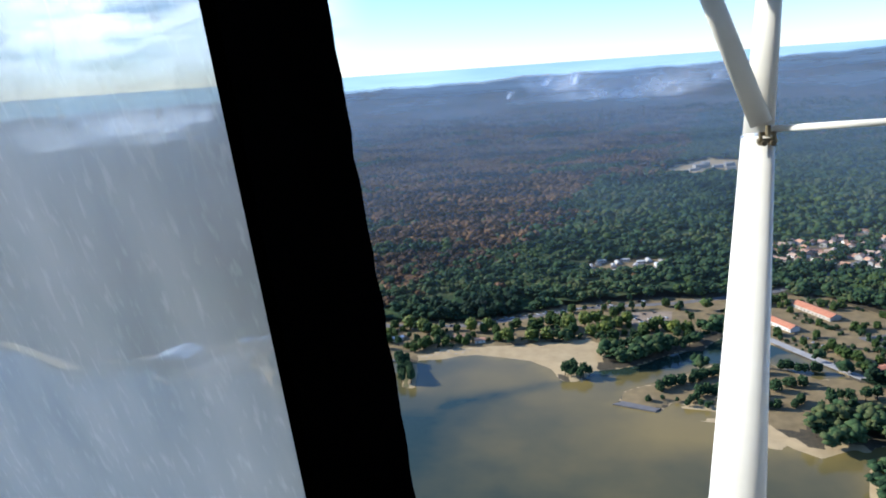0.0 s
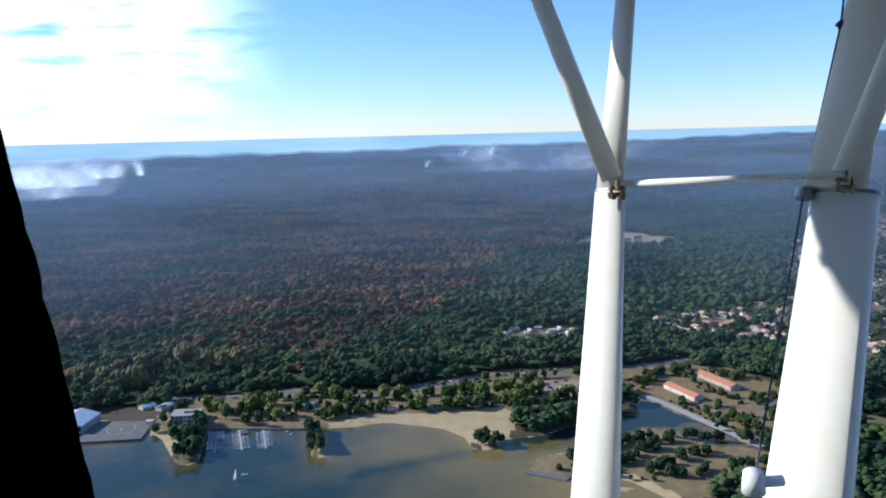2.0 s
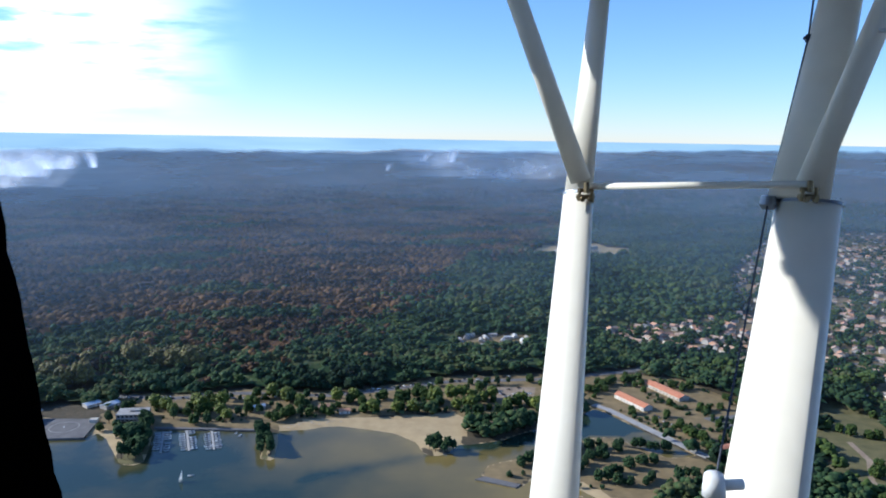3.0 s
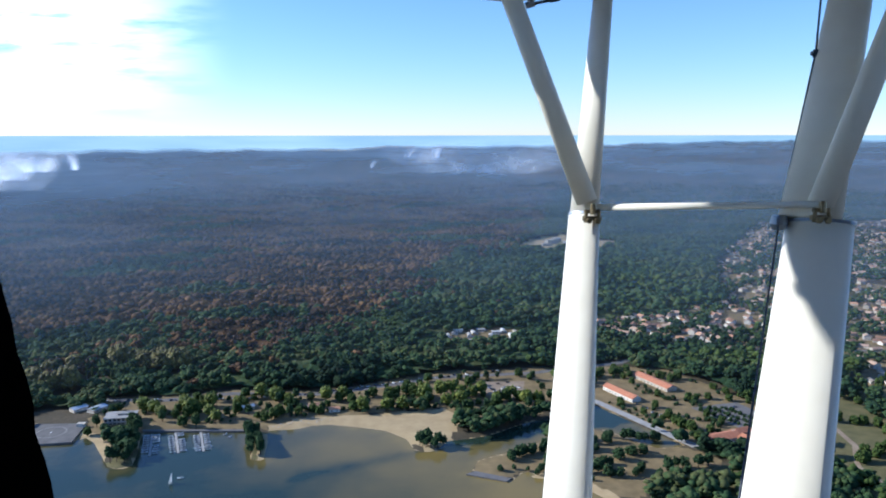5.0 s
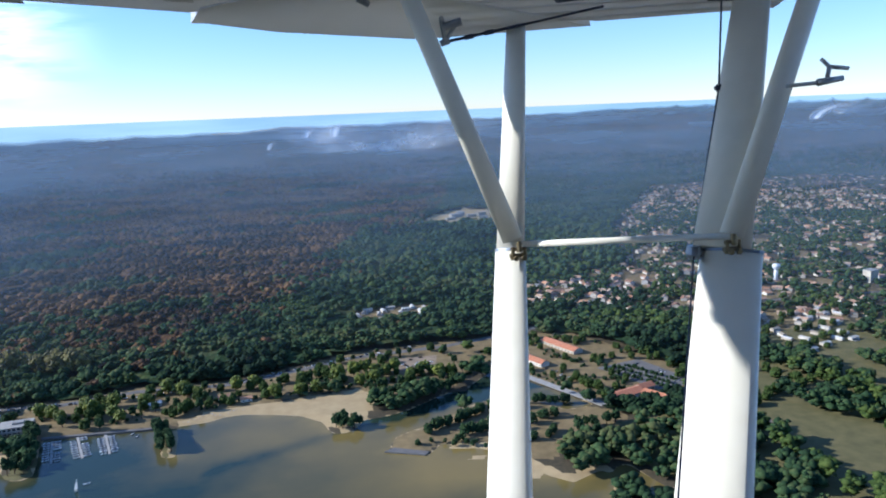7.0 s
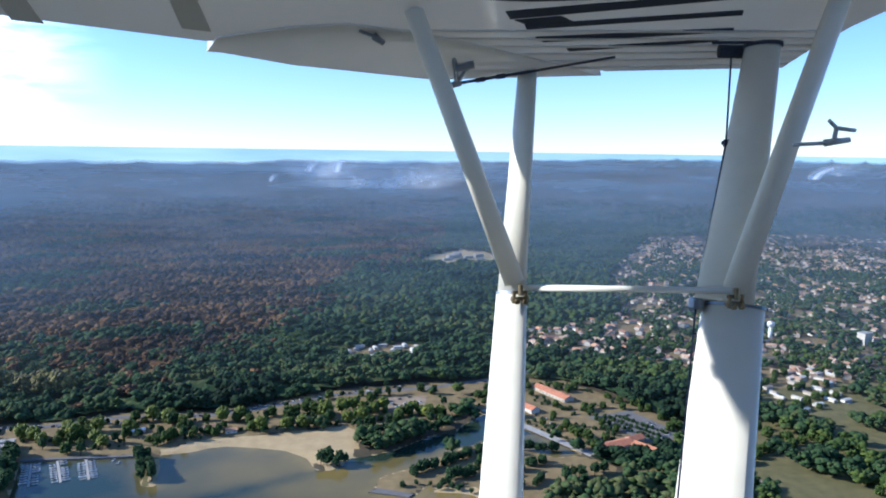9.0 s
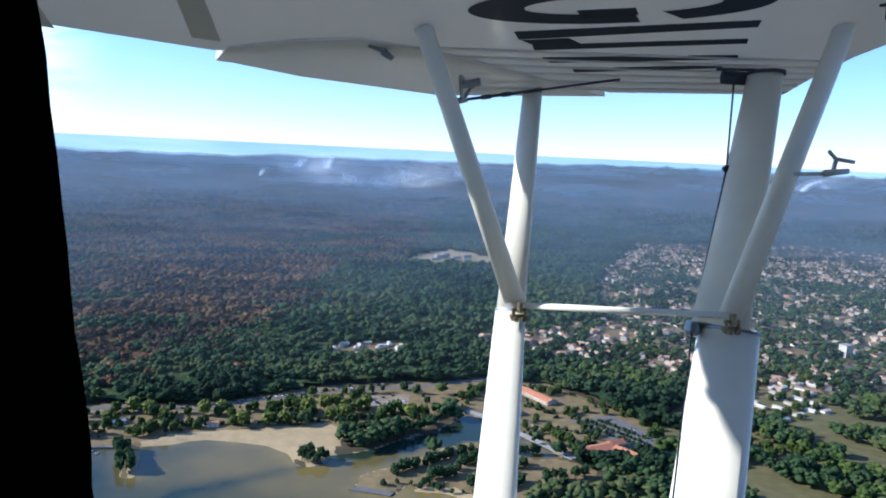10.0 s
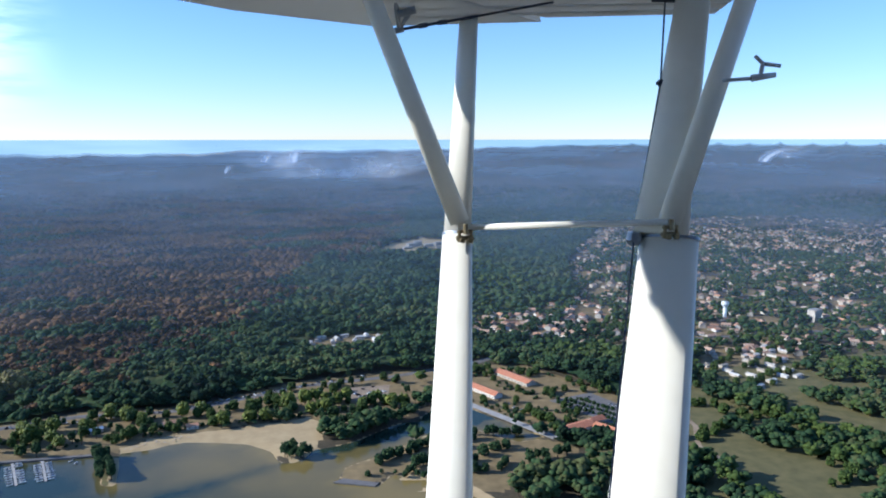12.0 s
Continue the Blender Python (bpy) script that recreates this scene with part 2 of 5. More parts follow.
def glowing_sea():
    """The plain backdrop of open sea under the horizon, with faint streaks; its haze and sky light are emitted colour.
    """
    m = bpy.data.materials.new("glowing_sea")
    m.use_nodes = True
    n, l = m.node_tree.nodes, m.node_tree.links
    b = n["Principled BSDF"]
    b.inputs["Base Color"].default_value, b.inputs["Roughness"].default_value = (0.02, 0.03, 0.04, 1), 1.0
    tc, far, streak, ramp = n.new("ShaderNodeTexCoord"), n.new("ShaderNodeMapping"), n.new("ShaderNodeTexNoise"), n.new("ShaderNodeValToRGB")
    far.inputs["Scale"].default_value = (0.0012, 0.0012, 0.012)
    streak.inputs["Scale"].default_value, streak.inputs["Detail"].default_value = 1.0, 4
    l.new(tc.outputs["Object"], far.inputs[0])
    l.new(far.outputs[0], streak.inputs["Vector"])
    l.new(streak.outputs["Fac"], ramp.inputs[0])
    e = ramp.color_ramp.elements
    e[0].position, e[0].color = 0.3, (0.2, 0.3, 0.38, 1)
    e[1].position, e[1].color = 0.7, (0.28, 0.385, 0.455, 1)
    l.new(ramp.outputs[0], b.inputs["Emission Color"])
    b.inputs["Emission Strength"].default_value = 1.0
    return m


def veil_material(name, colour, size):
    """Thin translucent haze sheet: clear where its thickness is nil, with uneven patches."""
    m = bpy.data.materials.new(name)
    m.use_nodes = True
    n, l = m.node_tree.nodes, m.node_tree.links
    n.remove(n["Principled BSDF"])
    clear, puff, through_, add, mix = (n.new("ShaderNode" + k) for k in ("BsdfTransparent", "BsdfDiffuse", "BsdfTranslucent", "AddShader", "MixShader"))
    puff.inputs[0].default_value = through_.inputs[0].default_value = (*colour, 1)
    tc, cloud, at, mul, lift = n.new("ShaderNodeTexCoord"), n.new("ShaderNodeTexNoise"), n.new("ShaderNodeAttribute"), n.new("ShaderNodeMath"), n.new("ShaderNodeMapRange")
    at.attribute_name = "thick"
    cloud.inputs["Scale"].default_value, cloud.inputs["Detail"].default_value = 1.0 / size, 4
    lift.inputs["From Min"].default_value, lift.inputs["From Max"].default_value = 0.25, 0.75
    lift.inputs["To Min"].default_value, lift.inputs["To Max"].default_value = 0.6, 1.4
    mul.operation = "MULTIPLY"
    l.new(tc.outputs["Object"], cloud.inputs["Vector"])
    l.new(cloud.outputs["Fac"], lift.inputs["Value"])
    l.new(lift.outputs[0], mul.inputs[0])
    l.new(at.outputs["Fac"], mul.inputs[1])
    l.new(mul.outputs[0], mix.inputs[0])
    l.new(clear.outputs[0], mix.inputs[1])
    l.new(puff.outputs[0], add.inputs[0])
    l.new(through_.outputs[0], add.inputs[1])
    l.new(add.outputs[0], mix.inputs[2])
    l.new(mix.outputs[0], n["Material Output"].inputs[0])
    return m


M_GROUND = ground_material()
M_LAKE = water_material("lake_water", (0.024, 0.04, 0.027), (0.22, 0.16, 0.05), 0.5, 0.1)
M_SEA = glowing_sea()
M_VEIL = veil_material("blue_haze_sheet", (0.175, 0.24, 0.31), 420.0)


# ---- building helpers ----
rng = np.random.default_rng(7)


def grow(name, verts, faces, material, smooth=False):
    """A mesh from arrays of corners and of triangles or quads."""
    me = bpy.data.meshes.new(name)
    verts, faces = np.asarray(verts, np.float32), np.asarray(faces, np.int32)
    k = faces.shape[1]
    me.vertices.add(len(verts))
    me.vertices.foreach_set("co", verts.ravel())
    me.loops.add(faces.size)
    me.loops.foreach_set("vertex_index", faces.ravel())
    me.polygons.add(len(faces))
    me.polygons.foreach_set("loop_start", np.arange(0, faces.size, k, dtype=np.int32))
    me.polygons.foreach_set("use_smooth", np.full(len(faces), smooth))
    me.update(calc_edges=True)
    me.validate()
    me.materials.append(material)
    return me


def shell(bm, name, material, smooth=False):
    bmesh.ops.recalc_face_normals(bm, faces=bm.faces)
    me = bpy.data.meshes.new(name)
    bm.to_mesh(me)
    bm.free()
    for p in me.polygons:
        p.use_smooth = smooth
    me.materials.append(material)
    return me


def part(name, bm, material, parent, label="", smooth=False):
    me = bm if isinstance(bm, bpy.types.Mesh) else shell(bm, name, material, smooth)
    ob = new(name, me)
    ob.parent = parent
    if label:
        tagged(ob, label)
    return ob


def box(bm, x, y, z, sx, sy, sz, rz=0.0, bevel=0.0):
    """A box by the middle of its foot and its size."""
    r = bmesh.ops.create_cube(bm, size=1.0, matrix=pose(x, y, z + sz / 2, 0, 0, rz) @ Matrix.Diagonal((sx, sy, sz, 1)))
    if bevel:
        es = list({e for v in r["verts"] for e in v.link_edges})
        bmesh.ops.bevel(bm, geom=es, offset=bevel, segments=2, affect="EDGES")
    return bm


def boxes(*rows):
    bm = bmesh.new()
    for r in rows:
        box(bm, *r)
    return bm


def gable(bm, sx, sy, z, rise, over=0.4, thick=0.2):
    """Two roof slopes with the ridge along x."""
    x, y = sx / 2 + over, sy / 2 + over
    drop = rise * over / (sy / 2)
    top = [bm.verts.new(p) for p in ((-x, -y, z - drop), (x, -y, z - drop), (x, 0, z + rise), (-x, 0, z + rise), (-x, y, z - drop), (x, y, z - drop))]
    low = [bm.verts.new(v.co + Vector((0, 0, -thick))) for v in top]
    for f in ((0, 1, 2, 3), (3, 2, 5, 4)):
        bm.faces.new([top[i] for i in f])
        bm.faces.new([low[i] for i in reversed(f)])
    for a, b in ((0, 1), (1, 2), (2, 5), (5, 4), (4, 3), (3, 0)):
        bm.faces.new((top[a], low[a], low[b], top[b]))
    return bm


def gable_walls(sx, sy, h, rise):
    bm = bmesh.new()
    x, y = sx / 2, sy / 2
    v = [bm.verts.new(p) for p in ((-x, -y, 0), (x, -y, 0), (x, y, 0), (-x, y, 0), (-x, -y, h), (x, -y, h), (x, y, h), (-x, y, h), (-x, 0, h + rise), (x, 0, h + rise))]
    for f in ((0, 1, 5, 4), (2, 3, 7, 6), (1, 2, 6, 9, 5), (3, 0, 4, 8, 7), (3, 2, 1, 0)):
        bm.faces.new([v[i] for i in f])
    return bm


def rod(bm, a, b, r0, r1=None, sides=12, flat=1.0, side=None):
    """A tube from a to b; flat below 1 makes an oval one, whose long axis lies along side."""
    a, b = Vector(a), Vector(b)
    r1 = r0 if r1 is None else r1
    w = (b - a).normalized()
    u = Vector(side) if side else (Vector((0, 0, 1)) if abs(w.z) < 0.9 else Vector((1, 0, 0)))
    u = (u - w * u.dot(w)).normalized()
    v = w.cross(u)
    rings = []
    for c, r in ((a, r0), (b, r1)):
        rings.append([bm.verts.new(c + u * r * math.cos(t) + v * r * flat * math.sin(t)) for t in (2 * math.pi * i / sides for i in range(sides))])
    for i in range(sides):
        bm.faces.new((rings[0][i], rings[0][i - 1], rings[1][i - 1], rings[1][i]))
    bm.faces.new(rings[0])
    bm.faces.new(list(reversed(rings[1])))
    return bm


def slab(points, z, thick):
    """A flat slab over an outline."""
    bm = bmesh.new()
    f = bm.faces.new([bm.verts.new((x, y, z)) for x, y in points])
    r = bmesh.ops.extrude_face_region(bm, geom=[f])
    bmesh.ops.translate(bm, verts=[e for e in r["geom"] if isinstance(e, bmesh.types.BMVert)], vec=(0, 0, -thick))
    return bm


def inside(points, poly):
    """Which of the points lie within the outline."""
    x, y = points[:, 0], points[:, 1]
    hit = np.zeros(len(points), bool)
    for (x0, y0), (x1, y1) in zip(poly, poly[1:] + poly[:1]):
        cross = ((y0 > y) != (y1 > y)) & (x < (x1 - x0) * (y - y0) / ((y1 - y0) or 1e-9) + x0)
        hit ^= cross
    return hit


def reach(points, poly, closed=True):
    """Distance of the points from the outline."""
    best = np.full(len(points), 1e9)
    for a, b in zip(poly, poly[1:] + (poly[:1] if closed else [])):
        a, b = np.array(a, float), np.array(b, float)
        u = b - a
        t = np.clip(((points - a) @ u) / (u @ u), 0, 1)
        best = np.minimum(best, np.hypot(*(points - a - t[:, None] * u).T))
    return best


def swell(x, y, size, seed=0):
    """Smooth waves of about that size, from -1 to 1."""
    r = np.random.default_rng(seed)
    out = 0
    for k in range(5):
        a, p = r.uniform(0, 2 * math.pi, 2)
        s = size * r.uniform(0.6, 1.5)
        out = out + np.sin((x * math.cos(a) + y * math.sin(a)) * 2 * math.pi / s + p)
    return out / 3.0


def lie(x, y, z=0.0):
    """Past 2 km the flat plan is drawn in and raised to fit the camera's view: a place on the plan, put there, and its
    scale.
    """
    x, y, z = (np.asarray(v, float) for v in (x, y, z))
    r = np.maximum(np.hypot(x, y), 1.0)
    k = np.where(r > 2000, (2000 + 2700 * (1 - np.exp(-(r - 2000) / 4000))) / r, 1.0)
    return np.stack([x * k, y * k, H * (1 - k) + z * k], -1), k


# ---- ground, lake and sea ----
LAKE = [(-1000, 850), (-910, 857), (-804, 828), (-685, 771), (-640, 740), (-545, 690), (-469, 641), (-444, 650), (-418, 658), (-379, 661), (-345, 668), (-338, 668), (-334, 622), (-281, 626), (-276, 642), (-262, 628), (-250, 608), (-232, 578), (-221, 573), (-214, 580), (-217, 600), (-224, 628), (-227, 649), (-152, 647), (-133, 642), (-122, 586), (-111, 583), (-114, 620), (-119, 646)]
LAKE += [(-94, 648), (-80, 655), (-65, 657), (-40, 650), (-14, 640), (5, 620), (10, 600), (14, 593), (24, 592), (32, 599), (40, 614), (59, 617), (80, 625), (109, 647), (127, 657), (139, 655), (150, 672), (164, 687), (180, 703), (186, 699), (216, 637), (241, 590), (215, 588), (200, 604), (188, 622), (178, 632), (160, 630), (140, 622), (118, 606), (93, 588), (74, 580), (62, 572), (53, 548), (62, 541), (83, 534), (97, 552), (106, 543), (128, 531), (147, 504), (160, 478), (174, 464), (198, 476), (205, 470), (212, 478), (221, 480), (233, 440), (226, 425), (214, 430), (205, 448), (198, 452), (185, 420), (170, 340), (120, 230), (60, 60), (-200, -400), (-1400, -700), (-2200, 200), (-1500, 800)]
BEACH = [(-119, 640), (-94, 642), (-65, 648), (-14, 632), (8, 612), (24, 590), (42, 616), (52, 640), (58, 668), (40, 690), (5, 682), (-30, 678), (-70, 676), (-100, 668)]
YARD = [(-290, 625), (-262, 624), (-226, 645), (-150, 650), (-119, 648), (-100, 668), (-30, 680), (40, 690), (60, 640), (110, 664), (135, 672), (165, 705), (165, 770), (200, 800), (150, 812), (41, 800), (-43, 760), (-87, 750), (-171, 756), (-234, 740), (-300, 742), (-285, 700)]
ESPLANADE = [(168, 705), (188, 690), (222, 630), (248, 585), (320, 590), (365, 620), (345, 690), (300, 790), (250, 812), (195, 800), (165, 770)]
ISLE = [(55, 550), (62, 575), (93, 590), (118, 606), (160, 630), (190, 625), (235, 590), (260, 560), (245, 530), (205, 520), (170, 500), (150, 505), (128, 531), (97, 552), (80, 538)]
PARK = [(231, 544), (234, 458), (389, 315), (689, 269), (963, 460), (980, 676), (795, 756), (428, 721), (364, 666), (352, 581)]
VILLAGE = [(475, 804), (703, 681), (838, 737), (1003, 664), (1208, 885), (2051, 1718), (1916, 2188), (1060, 2150), (639, 1479), (500, 1119), (262, 1003), (274, 930)]
FIELD_A = [(372, 497), (417, 506), (448, 486), (452, 458), (428, 430), (400, 428), (375, 450)]
FIELD_B = [(462, 737), (545, 797), (636, 795), (590, 680), (495, 650)]
FIELD_C = [(850, 640), (900, 672), (1000, 640), (930, 560), (870, 560)]
FIELD_D = [(494, 462), (551, 470), (592, 428), (575, 384), (531, 385), (493, 420)]
FIELD_E = [(662, 494), (762, 512), (777, 459), (693, 416), (653, 441)]
PIT = [(247, 1680), (319, 1840), (426, 1952), (535, 1787), (489, 1690), (424, 1646)]
GLADE = [(52, 906), (150, 912), (172, 948), (165, 975), (130, 985), (60, 968)]


def ground():
    az = np.radians(np.concatenate([np.arange(-180, -56, 6), np.arange(-56, 62, 0.45), np.arange(62, 180, 6)]))
    rad = np.concatenate([[1, 120, 240, 340], np.arange(400, 920, 5), 920 * 1.03 ** np.arange(1, 78)])
    a, r = np.meshgrid(az, rad)
    xy = np.stack([(np.sin(a) * r).ravel(), (np.cos(a) * r).ravel()], -1)
    wet, d = inside(xy, LAKE), reach(xy, LAKE)
    z = np.where(wet, np.maximum(-3.0, -0.1 * d), np.minimum(1.2, 0.12 * d))
    bank = np.zeros(len(xy), bool)
    for x0, y0, a0, b0 in ((112, 540, 15, 5), (119, 519, 11, 5), (150, 486, 8, 12)):
        q = 1 - ((xy[:, 0] - x0) / a0) ** 2 - ((xy[:, 1] - y0) / b0) ** 2
        z, bank = np.where(q > 0, np.maximum(z, 0.3 * q), z), bank | (q > -0.3)
    v, _ = lie(xy[:, 0], xy[:, 1], z)
    n, m = len(az), len(rad)
    i, j = np.meshgrid(np.arange(m - 1), np.arange(n), indexing="ij")
    f = np.stack([i * n + j, i * n + (j + 1) % n, (i + 1) * n + (j + 1) % n, (i + 1) * n + j], -1).reshape(-1, 4)[:, ::-1]
    me = grow("ground", v, f, M_GROUND, True)
    strip = (~wet & (d < 9)) & ((xy[:, 0] < -245) | ((xy[:, 0] > -119) & (xy[:, 0] < 10)) | ((xy[:, 0] > 90) & (xy[:, 0] < 205) & (xy[:, 1] < 545)))
    sand = bank | inside(xy, BEACH) | strip | inside(xy, PIT) | (wet & (d < 12))
    dry = inside(xy, YARD) | inside(xy, ESPLANADE) | inside(xy, ISLE) | inside(xy, GLADE) | inside(xy, FIELD_B) | inside(xy, FIELD_C) | inside(xy, FIELD_E) | (inside(xy, VILLAGE) & (swell(xy[:, 0], xy[:, 1], 90, 3) > -0.1))
    grass = inside(xy, PARK) | (~wet & (d < 14) & (xy[:, 0] > -235) & (xy[:, 0] < -105) & (xy[:, 1] < 642))
    col = me.color_attributes.new("zone", "FLOAT_COLOR", "POINT")
    col.data.foreach_set("color", np.stack([sand, dry, grass, np.ones(len(xy))], -1).astype(np.float32).ravel())
    tagged(new("ground", me), "dry sandy forest floor sloping into the lake", "ground", kind="structure")


def sheet_of_water():
    x, y = np.meshgrid(np.arange(-2200, 260, 10), np.arange(-700, 900, 10))
    xy = np.stack([x.ravel(), y.ravel()], -1).astype(float)
    d = reach(xy, LAKE)
    bar = np.exp(-(((xy[:, 0] + 25) / 80) ** 2 + ((xy[:, 1] - 605) / 48) ** 2)) * 0.6 + np.exp(-(((xy[:, 0] - 110) / 75) ** 2 + ((xy[:, 1] - 505) / 45) ** 2)) * 0.8 + 0.34 / (1 + np.exp(-(xy[:, 0] + 70) / 25))
    bar = bar - 0.4 * np.exp(-((xy[:, 1] - 560 - 0.45 * (xy[:, 0] + 60)) / 9) ** 2) * (xy[:, 0] > -90)
    shallow = np.exp(-d / 6.0) * 0.5 + bar
    canal = (xy[:, 1] > 596 + 0.25 * (xy[:, 0] - 20)) & (xy[:, 0] > 14)
    shallow = np.where(canal, -0.35, shallow)
    n, m = x.shape[1], x.shape[0]
    i, j = np.meshgrid(np.arange(m - 1), np.arange(n - 1), indexing="ij")
    f = np.stack([i * n + j, i * n + j + 1, (i + 1) * n + j + 1, (i + 1) * n + j], -1).reshape(-1, 4)
    me = grow("water", np.column_stack([xy, np.zeros(len(xy))]), f, M_LAKE, True)
    me.attributes.new("shallow", "FLOAT", "POINT").data.foreach_set("value", shallow.astype(np.float32))
    tagged(new("water", me), "calm brown-green lake with sandy shallows", "lake", kind="structure")


def ring_sheet(name, az0, az1, step, r_in, r_out, rows, height, material, rough=0.0, seed=0):
    """A sheet over part of the plan between two distances, which may change with the bearing."""
    az = np.arange(az0, az1 + step / 2, step)
    t = np.linspace(0, 1, rows)
    inner, outer = np.broadcast_to(r_in(az), az.shape), np.broadcast_to(r_out(az), az.shape)
    r = np.exp(np.log(inner)[None] * (1 - t[:, None]) + np.log(outer)[None] * t[:, None])
    a = np.radians(az)[None] + 0 * r
    x, y = np.sin(a) * r, np.cos(a) * r
    z = height + rough * np.random.default_rng(seed).uniform(-1, 1, r.shape)
    v, _ = lie(x.ravel(), y.ravel(), z.ravel())
    n, m = len(az), rows
    i, j = np.meshgrid(np.arange(m - 1), np.arange(n - 1), indexing="ij")
    f = np.stack([i * n + j, i * n + j + 1, (i + 1) * n + j + 1, (i + 1) * n + j], -1).reshape(-1, 4)[:, ::-1]
    return grow(name, v, f, material, rough == 0)


def coast(az):
    """How far the forest reaches before the sea, by bearing."""
    el = np.interp(az, [-60, -30, -21, -9, -5, 0, 8, 14, 25, 32, 45, 60], [1.6, 1.4, 1.2, 1.15, 1.2, 0.95, 0.95, 0.8, 0.45, 0.28, 0.25, 0.2])
    el = el + 0.05 * np.sin(az * 1.3) + 0.03 * np.sin(az * 3.1 + 1)
    return H / np.tan(np.radians(el))


ground()
sheet_of_water()
tagged(new("sea", ring_sheet("sea", -70, 70, 2.0, lambda a: 6000 + 0 * a, lambda a: 2.0e6 + 0 * a, 400, -14.0, M_SEA)), "pale blue self-lit backdrop of open sea along the horizon", "sea", kind="structure")
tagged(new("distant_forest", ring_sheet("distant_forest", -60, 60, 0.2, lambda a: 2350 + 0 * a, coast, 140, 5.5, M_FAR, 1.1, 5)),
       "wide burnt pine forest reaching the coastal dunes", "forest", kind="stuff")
tagged(new("dune", ring_sheet("dune", -6, 1.2, 0.1, lambda a: coast(a) * 0.985, lambda a: coast(a) * (1.06 + 0.1 * np.clip((a + 3) / 4, 0, 1)), 8, 16.0, M_SAND, 3.0, 2)),
       "bare pale sand dune between forest and sea", "dune", kind="structure")


# ---- forest ----
def ico():
    bm = bmesh.new()
    bmesh.ops.create_icosphere(bm, subdivisions=1, radius=1.0)
    v, f = np.array([q.co for q in bm.verts]), np.array([[q.index for q in p.verts] for p in bm.faces])
    bm.free()
    return v, f


ICO_V, ICO_F = ico()
OCTA_V = np.array([(1, 0, 0), (0, 1, 0), (-1, 0, 0), (0, -1, 0), (0, 0, 1), (0, 0, -1)], float)
OCTA_F = np.array([(0, 1, 4), (1, 2, 4), (2, 3, 4), (3, 0, 4), (1, 0, 5), (2, 1, 5), (3, 2, 5), (0, 3, 5)])


def crowns(xy, wide, tall, clumps, base=0.0, spread=0.55, seed=1, form=None):
    """Crowns of ragged leaf clumps over many places at once: corners and triangles."""
    g = np.random.default_rng(seed)
    n = len(xy)
    form_v, form_f = form or (ICO_V, ICO_F)
    ang, rad = g.uniform(0, 2 * np.pi, (n, clumps)), np.sqrt(g.uniform(0.02, 1, (n, clumps))) * spread
    up = g.uniform(0.35, 0.8, (n, clumps))
    size = g.uniform(0.34, 0.66, (n, clumps)) * (0.8 if clumps > 12 else 1.0)
    cx, cy = np.cos(ang) * rad * wide[:, None], np.sin(ang) * rad * wide[:, None]
    top, k = lie(xy[:, 0], xy[:, 1], base)
    jit = g.uniform(0.7, 1.25, (n, clumps, len(form_v), 1))
    turn = g.uniform(0, 2 * np.pi, (n, clumps))
    c, s = np.cos(turn)[..., None], np.sin(turn)[..., None]
    t = np.stack([form_v[:, 0] * c - form_v[:, 1] * s, form_v[:, 0] * s + form_v[:, 1] * c, np.broadcast_to(form_v[:, 2], c.shape[:2] + (len(form_v),))], -1) * jit
    w = (size * wide[:, None])[..., None]
    v = np.stack([t[..., 0] * w + cx[..., None], t[..., 1] * w + cy[..., None], t[..., 2] * w * 0.68 + (up * tall[:, None])[..., None]], -1)
    v = v * k[:, None, None, None] + top[:, None, None, :]
    f = (form_f[None] + (np.arange(n * clumps) * len(form_v))[:, None, None]).reshape(-1, 3)
    return v.reshape(-1, 3), f


def scatter(r0, r1, gap, az0=-47.0, az1=51.0, seed=1):
    """Places strewn over a sector of the plan."""
    g = np.random.default_rng(seed)
    n = int(math.radians(az1 - az0) / 2 * (r1 * r1 - r0 * r0) / gap ** 2)
    r, a = np.sqrt(g.uniform(r0 * r0, r1 * r1, n)), np.radians(g.uniform(az0, az1, n))
    return np.stack([np.sin(a) * r, np.cos(a) * r], -1)


ROAD = [(-340, 735), (-310, 734), (-234, 727), (-171, 743), (-87, 736), (-43, 748), (41, 782), (142, 791), (195, 805), (251, 822), (330, 880), (390, 940)]
SHORE_X = [-2500, -570, -388, -286, -240, -140, -30, 90, 210, 380, 560, 1000]
BURN_Y = [780, 880, 880, 890, 900, 930, 1090, 1370, 1640, 2000, 2900, 4500]
GROVES = [[(-325, 848), (-236, 817)], [(-404, 773), (-336, 755)], [(-339, 804), (-306, 774)]]
APRON = [(-385, 640), (-276, 622), (-276, 680), (-300, 712), (-345, 705), (-375, 690)]
FREE = [APRON, LAKE, BEACH, YARD, ESPLANADE, ISLE, PIT, GLADE, FIELD_A, FIELD_B, FIELD_C, FIELD_D, FIELD_E]


THICKET = [(238, 520), (262, 545), (335, 540), (356, 480), (335, 400), (262, 385), (242, 440)]


